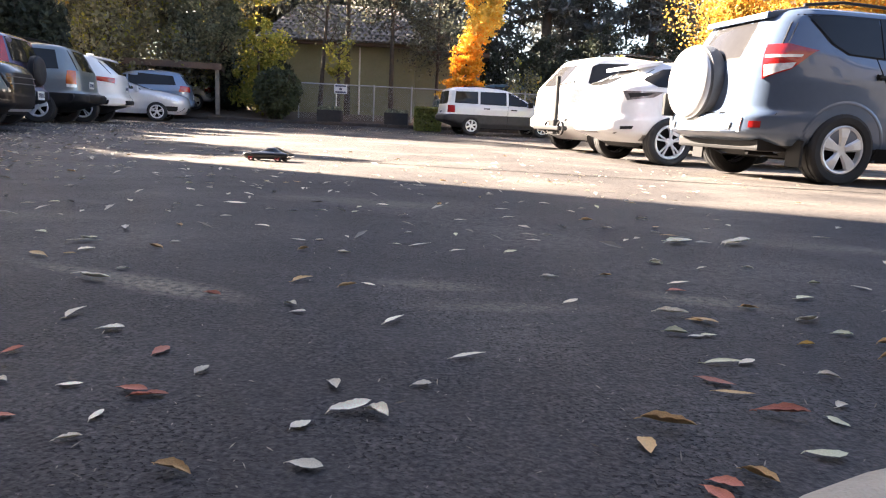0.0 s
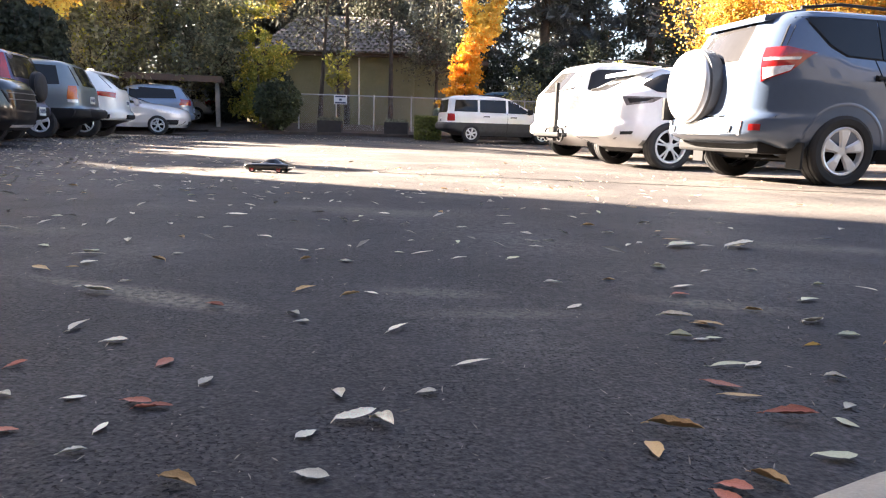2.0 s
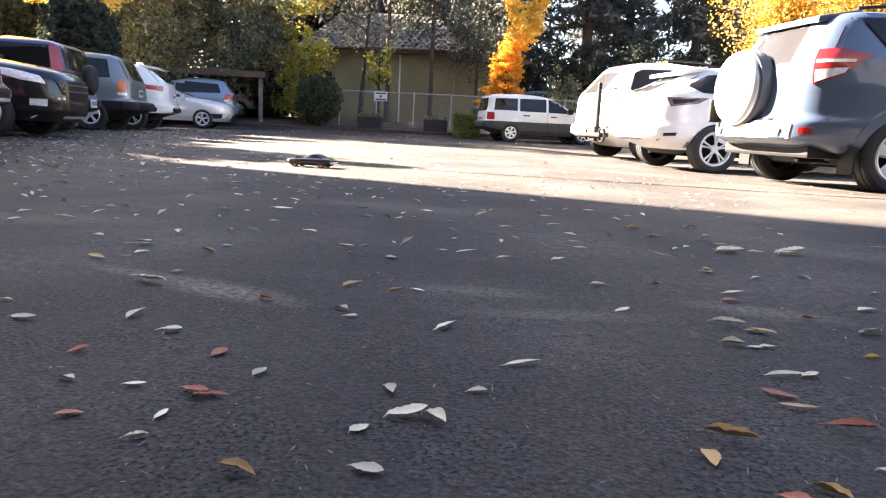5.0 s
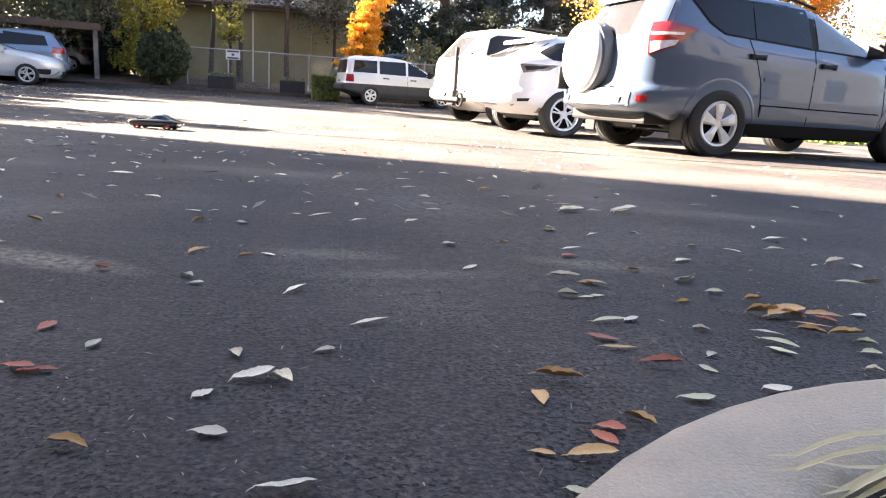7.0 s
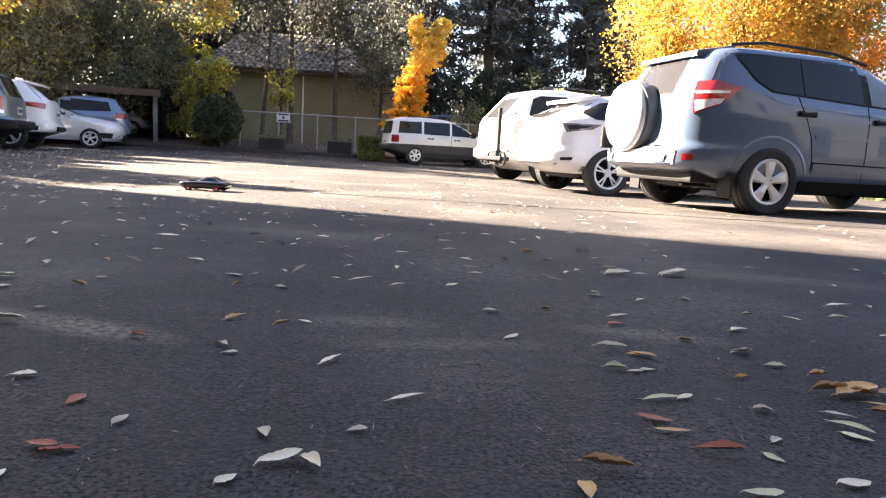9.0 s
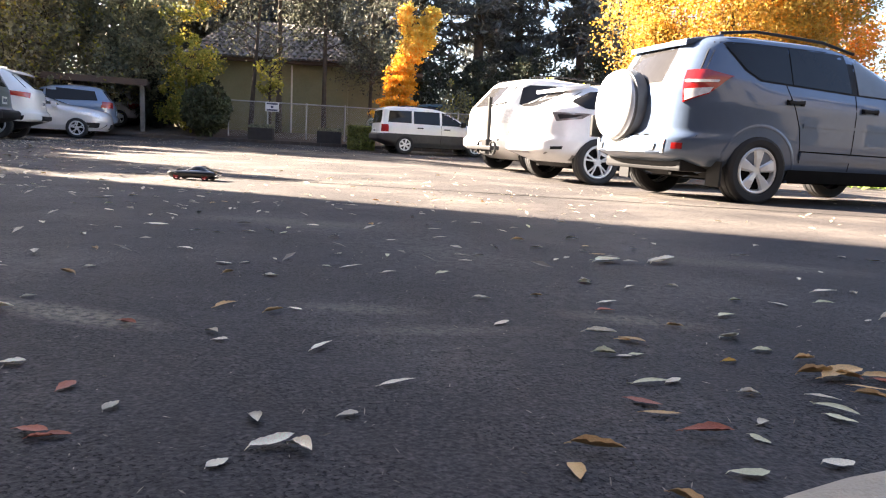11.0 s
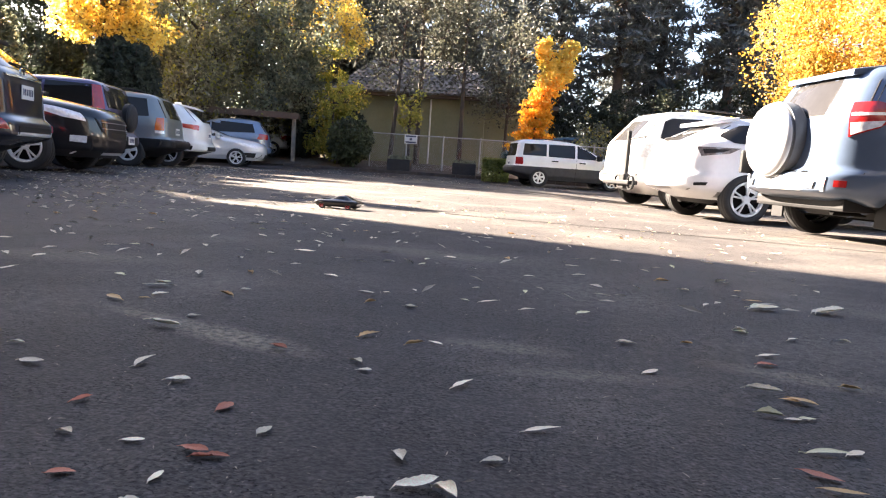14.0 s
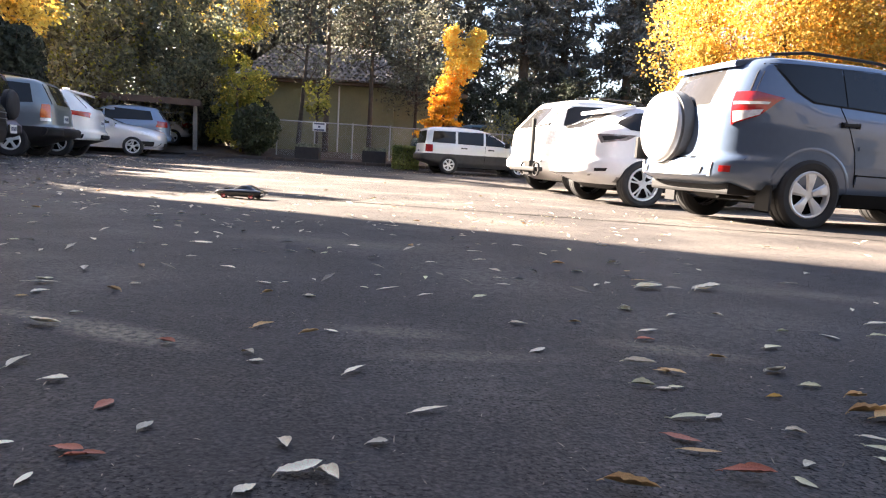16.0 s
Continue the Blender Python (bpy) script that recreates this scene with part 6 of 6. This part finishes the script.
# ---- radio-controlled toy car ----
def build_toy():
    root = thing("toy_car", pose(-1.60, 6.10, 0, 0, 0, 172), "black radio-controlled muscle car with red wheels on the asphalt", "toy car")
    front = [(0.022, 0.195), (0.04, 0.212), (0.06, 0.214), (0.072, 0.20), (0.078, 0.13), (0.083, 0.055), (0.092, 0.04), (0.115, -0.005), (0.121, -0.03), (0.124, -0.06)]
    rear = [(0.022, -0.195), (0.045, -0.21), (0.07, -0.205), (0.079, -0.20), (0.083, -0.155), (0.092, -0.135), (0.115, -0.095), (0.121, -0.085), (0.124, -0.075)]
    width = [(0.022, 0.086), (0.04, 0.094), (0.06, 0.096), (0.075, 0.090), (0.083, 0.078), (0.115, 0.062), (0.121, 0.055), (0.124, 0.04)]
    sh = Shape(front, rear, width, 6, 6, 0.002)
    bm = bmesh.new()
    lv = sorted(set([0.022 + (0.124 - 0.022) * i / 30 for i in range(31)]))
    sh.skin(bm, lv, 40)
    body = part("body", bm, [P_TOY, M["under"]], root, "glossy black shell", True)
    bm = bmesh.new()
    for x in (0.125, -0.125):
        for s in (1, -1):
            bmesh.ops.create_cone(bm, cap_ends=True, segments=28, radius1=0.037, radius2=0.037, depth=0.06, matrix=Matrix.Translation((x, s * 0.09, 0.033)) @ Matrix.Rotation(math.pi / 2, 4, "X"))
    me = bpy.data.meshes.new("cutter")
    bm.to_mesh(me)
    bm.free()
    me.materials.append(M["under"])
    cutter = new("cutter", me)
    md = body.modifiers.new("arch", "BOOLEAN")
    md.operation, md.solver, md.object, md.material_mode = "DIFFERENCE", "EXACT", cutter, "TRANSFER"
    done = bpy.data.meshes.new_from_object(body.evaluated_get(bpy.context.evaluated_depsgraph_get()))
    body.modifiers.clear()
    body.data = done
    bpy.data.objects.remove(cutter)
    for p in done.polygons:
        p.use_smooth = True
    done.set_sharp_from_angle(angle=radians(32))

    def tp(name, low, high, where, material, off=0.0012):
        bm = bmesh.new()
        sh.patch(bm, low, high, where, off, 3, 3)
        return part(name, bm, material, root, "", True)
    for w in "LR":
        tp("side_window", [(-0.085, 0.086), (0.028, 0.086)], [(-0.075, 0.113), (0.0, 0.113)], w, M["glass"])
        tp("window_trim", [(-0.09, 0.0835), (0.035, 0.0835)], [(-0.09, 0.0855), (0.035, 0.0855)], w, M["chrome"], 0.0018)
    tp("back_window", [(-0.06, 0.088), (0.06, 0.088)], [(-0.052, 0.113), (0.052, 0.113)], "B", M["glass"])
    tp("windscreen", [(-0.06, 0.093), (0.06, 0.093)], [(-0.052, 0.114), (0.052, 0.114)], "F", M["glass"])
    bm = bmesh.new()
    box(bm, -0.218, -0.208, -0.088, 0.088, 0.040, 0.049, 0.002)
    part("rear_bumper", bm, M["chrome"], root, "chrome bumper")
    bm = bmesh.new()
    box(bm, -0.212, -0.204, -0.08, 0.08, 0.053, 0.068, 0.001)
    part("tail_panel", bm, M["trim"], root)
    bm = bmesh.new()
    box(bm, 0.208, 0.218, -0.086, 0.086, 0.036, 0.045, 0.002)
    part("front_bumper", bm, M["chrome"], root)
    bm = bmesh.new()
    box(bm, 0.06, 0.15, -0.022, 0.022, 0.074, 0.088, 0.004)
    part("hood_scoop", bm, P_TOY, root)
    bm = bmesh.new()
    box(bm, -0.19, 0.19, -0.05, 0.05, 0.018, 0.05, 0.004)
    part("chassis", bm, M["under"], root)
    for x in (0.125, -0.125):
        for s in (1, -1):
            h = new("wheel")
            h.parent = root
            h.matrix_local = pose(x, s * 0.083, 0.032, 0, 0, 0 if s < 0 else 180)
            bm = bmesh.new()
            lathe(bm, [(0.023, 0.013), (0.032, 0.013), (0.032, -0.011), (0.030, -0.013), (0.024, -0.013), (0.022, -0.010)], 28)
            part("tyre", bm, M["tyre"], h)
            bm = rim_mesh(0.235, 5, "star", -0.06)
            bmesh.ops.scale(bm, vec=(0.1, 0.1, 0.1), verts=bm.verts)
            part("rim", bm, M["toyred"], h, "red plastic rim")
    return root


build_toy()


# ---- fallen leaves ----
def leaf_mesh(name, seed, material, wide, curl):
    """A dry leaf: pointed, ragged at the rim, cupped along its rib and bent up at one end, with a stalk."""
    random.seed(seed)
    bm = bmesh.new()
    n, across = 11, (-1.0, -0.55, 0.0, 0.55, 1.0)
    bend, lift, twist, peak = random.uniform(-0.14, 0.14), random.uniform(0.3, 1.0), random.uniform(-0.5, 0.5), random.uniform(0.38, 0.58)
    sides = (random.uniform(0.6, 1.7), random.uniform(0.6, 1.7))
    rows = []
    for i in range(n + 1):
        t = i / n
        body = math.sin(math.pi * t ** (math.log(0.5) / math.log(peak))) ** 0.72
        x, yb = t - 0.5, bend * math.sin(math.pi * t)
        zc = 0.02 + curl * (lift * max(0.0, x + 0.1) ** 1.4 + 0.5 * max(0.0, -x - 0.15) ** 1.3) * 1.0
        row = []
        for u in across:
            rag = random.uniform(0.86, 1.08) if abs(u) == 1 else 1.0
            w = wide * max(0.02, body) * rag
            cup = curl * abs(u) ** 1.6 * body * (sides[0] if u < 0 else sides[1]) * random.uniform(0.75, 1.2)
            row.append(bm.verts.new((x + random.uniform(-0.012, 0.012), yb + u * w * (1 - 0.35 * curl * abs(u)), zc + cup + twist * u * w * x * 0.5 + 0.012 * (u == 0) + 0.03)))
        rows.append(row)
    for a, b in zip(rows, rows[1:]):
        for k in range(len(across) - 1):
            bm.faces.new((a[k], a[k + 1], b[k + 1], b[k]))
    tube(bm, [(-0.48, 0.0, 0.04), (-0.54, bend * 0.5, 0.05), (-0.61, bend, 0.025)], [0.014, 0.011, 0.008], 4)
    me = bpy.data.meshes.new(name)
    bm.to_mesh(me)
    bm.free()
    for p in me.polygons:
        p.use_smooth = True
    me.materials.append(M[material])
    return me


SHADES = ("fallen_pale", "fallen_red", "fallen_tan", "fallen_green", "fallen_yellow")
SLIM = {k: [leaf_mesh("fallen_leaf", 300 + 10 * i + j, k, 0.11 + 0.016 * j, 0.03 + 0.022 * ((j * 3) % 5)) for j in range(6)] for i, k in enumerate(SHADES)}
BROAD = {k: [leaf_mesh("fallen_leaf", 400 + 10 * i + j, k, 0.20 + 0.022 * j, 0.035 + 0.032 * ((j * 2) % 5)) for j in range(5)] for i, k in enumerate(SHADES)}
WORDS = {"fallen_pale": "dry pale buff fallen leaf on the asphalt", "fallen_red": "dry russet-red fallen leaf on the asphalt", "fallen_tan": "dry tan-brown fallen leaf on the asphalt",
         "fallen_green": "dry grey-green fallen leaf on the asphalt", "fallen_yellow": "dry golden yellow fallen leaf on the asphalt"}


def lay(kind, x, y, s, a):
    o = new("fallen_leaf", random.choice((SLIM if s > 0.052 else BROAD)[kind]))
    o.matrix_world = pose(x, y, 0.003 * s / 0.05, random.uniform(-5, 5), random.uniform(-5, 5), a) @ Matrix.Diagonal((s, s, s * random.uniform(0.6, 1.3), 1))
    return tagged(o, WORDS[kind], "leaf", "fallen leaves")


BUFF_A = [(-0.73, 1.31, 0.059, 83), (-0.85, 1.61, 0.084, -12), (-1.10, 2.05, 0.083, 30), (-0.85, 2.12, 0.030, 12), (-0.55, 0.96, 0.032, 9), (-0.46, 0.79, 0.030, 34), (-0.38, 1.04, 0.030, 66), (-0.16, 1.00, 0.039, -61), (-0.12, 0.92, 0.060, 29), (-0.08, 0.90, 0.046, -41), (-0.18, 0.86, 0.030, 45), (-0.15, 0.75, 0.040, -6), (0.06, 1.16, 0.061, 20), (-0.09, 1.36, 0.066, 60), (-0.18, 1.67, 0.033, -23), (-0.33, 1.45, 0.036, -34), (-0.30, 1.40, 0.030, -3), (-0.48, 2.24, 0.047, -17), (-0.42, 2.27, 0.030, 45), (-0.07, 2.25, 0.069, 30), (-0.30, 2.07, 0.032, 22), (-0.02, 1.02, 0.032, 22)]
BUFF_B = [(0.31, 1.85, 0.044, -11), (0.32, 1.59, 0.046, 37), (0.34, 2.57, 0.048, -10), (0.23, 2.20, 0.046, 29), (0.69, 2.13, 0.039, -7), (0.54, 1.51, 0.069, -6), (0.58, 1.20, 0.039, 29), (0.70, 1.14, 0.037, -9), (0.53, 0.84, 0.054, -1), (0.85, 1.51, 0.054, 17), (0.88, 1.41, 0.037, -16), (0.65, 1.01, 0.030, 33), (0.96, 1.72, 0.061, 27), (1.12, 2.58, 0.101, 27), (0.98, 2.11, 0.032, -36), (0.90, 2.54, 0.105, 21), (1.09, 1.92, 0.030, -14), (0.54, 1.35, 0.034, 17)]
GREENISH = [(0.53, 1.18, 0.068, 3), (0.61, 0.95, 0.033, -61), (0.50, 1.36, 0.045, -10), (0.57, 1.36, 0.032, 7), (0.76, 1.33, 0.030, 0)]
RUSSET = [(-0.72, 1.09, 0.033, 49), (-0.48, 1.12, 0.039, 72), (-0.45, 0.95, 0.043, -11), (-0.43, 0.93, 0.030, 18), (-0.41, 0.94, 0.032, -5), (-0.58, 0.84, 0.033, 27), (-0.52, 1.50, 0.044, -27), (0.63, 1.74, 0.044, 3), (0.48, 1.09, 0.056, -21), (0.53, 0.96, 0.071, -9), (0.36, 0.75, 0.036, -30)]
TAN = [(-0.62, 1.23, 0.042, 14), (-0.30, 0.72, 0.048, -18), (-0.35, 1.68, 0.055, 44), (-0.23, 1.64, 0.053, 46), (0.48, 1.91, 0.030, -24), (0.58, 1.47, 0.032, -22), (0.60, 1.46, 0.061, -55), (0.67, 1.84, 0.066, 25), (0.49, 1.04, 0.059, -6), (0.34, 0.91, 0.071, -16), (0.29, 0.84, 0.041, -94), (0.41, 0.77, 0.044, -49), (0.76, 1.60, 0.038, -15)]
BY_KERB_TAN = [(0.90, 1.25, 0.081, 9), (0.95, 1.24, 0.113, 20), (0.96, 1.24, 0.050, -22), (1.03, 1.23, 0.072, -21), (0.96, 1.17, 0.073, -11), (0.93, 1.13, 0.053, -29), (1.00, 1.12, 0.081, 5), (0.94, 1.35, 0.058, 19), (0.31, 0.68, 0.060, -1), (0.25, 0.69, 0.030, -14)]
BY_KERB_RED = [(0.34, 0.72, 0.043, -64), (1.02, 1.21, 0.044, -54), (0.97, 1.24, 0.057, -82)]
BY_KERB_PALE = [(0.83, 1.12, 0.052, -16), (0.81, 1.06, 0.066, -49), (0.80, 1.03, 0.047, -55), (1.00, 1.07, 0.038, -50), (0.97, 1.02, 0.037, -8), (1.13, 1.25, 0.031, -17), (0.91, 0.94, 0.030, -22), (0.68, 0.87, 0.053, 9), (-0.05, 0.63, 0.060, 9), (0.86, 1.52, 0.061, 23), (0.88, 1.41, 0.041, -4), (1.32, 1.51, 0.070, -14), (1.37, 1.51, 0.060, -6), (1.45, 1.74, 0.082, 19), (1.48, 2.07, 0.096, 16), (1.37, 1.91, 0.054, 2), (0.90, 2.53, 0.115, 22), (1.14, 2.57, 0.120, 24), (0.69, 2.12, 0.039, 0), (0.27, 0.61, 0.030, -21)]
LEFT_PALE = [(-0.93, 1.25, 0.054, -10), (-0.99, 1.16, 0.030, 62), (-1.05, 1.36, 0.030, 15), (-0.66, 0.96, 0.030, -15), (-1.70, 1.98, 0.071, 4), (-1.78, 2.41, 0.058, 79), (-1.74, 2.81, 0.055, 7), (-2.21, 2.77, 0.055, 38), (-0.96, 3.10, 0.085, -4), (-1.01, 3.48, 0.070, -32), (-0.31, 2.08, 0.032, 4), (-0.83, 1.72, 0.030, 16), (-0.46, 0.86, 0.030, 83)]
random.seed(77)
for rows, kinds in ((BUFF_A, ("fallen_pale",)), (BUFF_B, ("fallen_pale", "fallen_pale", "fallen_green")), (GREENISH, ("fallen_green", "fallen_yellow", "fallen_green")), (RUSSET, ("fallen_red",)), (TAN, ("fallen_tan", "fallen_pale")),
                    (BY_KERB_TAN, ("fallen_tan",)), (BY_KERB_RED, ("fallen_red",)), (BY_KERB_PALE, ("fallen_pale", "fallen_green", "fallen_pale")), (LEFT_PALE, ("fallen_pale",))):
    for x, y, s, a in rows:
        lay(random.choice(kinds), x, y, s * 1.1, a)


# small leaves strewn over the rest of the lot
random.seed(99)
for i in range(210):
    r = random.uniform(2.1, 9.0)
    a = random.uniform(-0.85, 0.8)
    x, y = r * math.sin(a), r * math.cos(a)
    if a > 0.25 and y > 3.2 and random.random() < 0.6:
        continue
    lay(random.choice(("fallen_pale", "fallen_pale", "fallen_pale", "fallen_green", "fallen_tan")), x, y, random.uniform(0.03, 0.07), random.uniform(0, 360))


def litter():
    """Far and tiny leaves, thick below the left-hand row."""
    random.seed(123)
    bm = Leaves()
    for i in range(2700):
        t = random.random()
        if t < 0.62:
            s = random.uniform(0, 16)
            x, y = -4.6 - 0.28 * s + random.gauss(0.3, 1.1), 4.6 + s
        elif t < 0.645:
            x, y = random.uniform(-4.5, -1.2), random.uniform(3.2, 6.4)
        elif t < 0.84:
            x, y = random.uniform(-8, 3), random.uniform(20, 26)
        elif t < 0.88:
            x, y = random.uniform(-4, 9), random.uniform(3, 18)
        else:
            x, y = -6.0 - 0.28 * (t - 0.88) * 100 + random.gauss(0, 0.8), 6.0 + (t - 0.88) * 100
        p = Vector((x, y, rise(x, y) + 0.012))
        n = rand_dir(5.0)
        leaf_quad(bm, p, n, random.uniform(0.014, 0.036), 2.1)
    for i in range(260):
        y = random.uniform(2.3, 7.5)
        x = random.uniform(-0.75, 0.42) * y
        leaf_quad(bm, Vector((x, y, 0.012)), rand_dir(6.0), random.uniform(0.014, 0.03), 3.0)
    tagged(part("leaf_litter", bm, M["litter"]), "scattered small dry leaves over the asphalt", "leaves", kind="stuff")
    bm = Leaves()
    for i in range(1100):
        r, a = random.uniform(0.6, 3.2), random.uniform(-0.8, 0.8)
        p = Vector((r * math.sin(a), r * math.cos(a), 0.003))
        leaf_quad(bm, p, (rand_dir(3.0)), random.uniform(0.0008, 0.003), random.uniform(2.0, 7.0))
    tagged(part("leaf_crumbs", bm, M["crumb"]), "crumbs of dry leaf and needles on the asphalt", "leaves", kind="stuff")


litter()
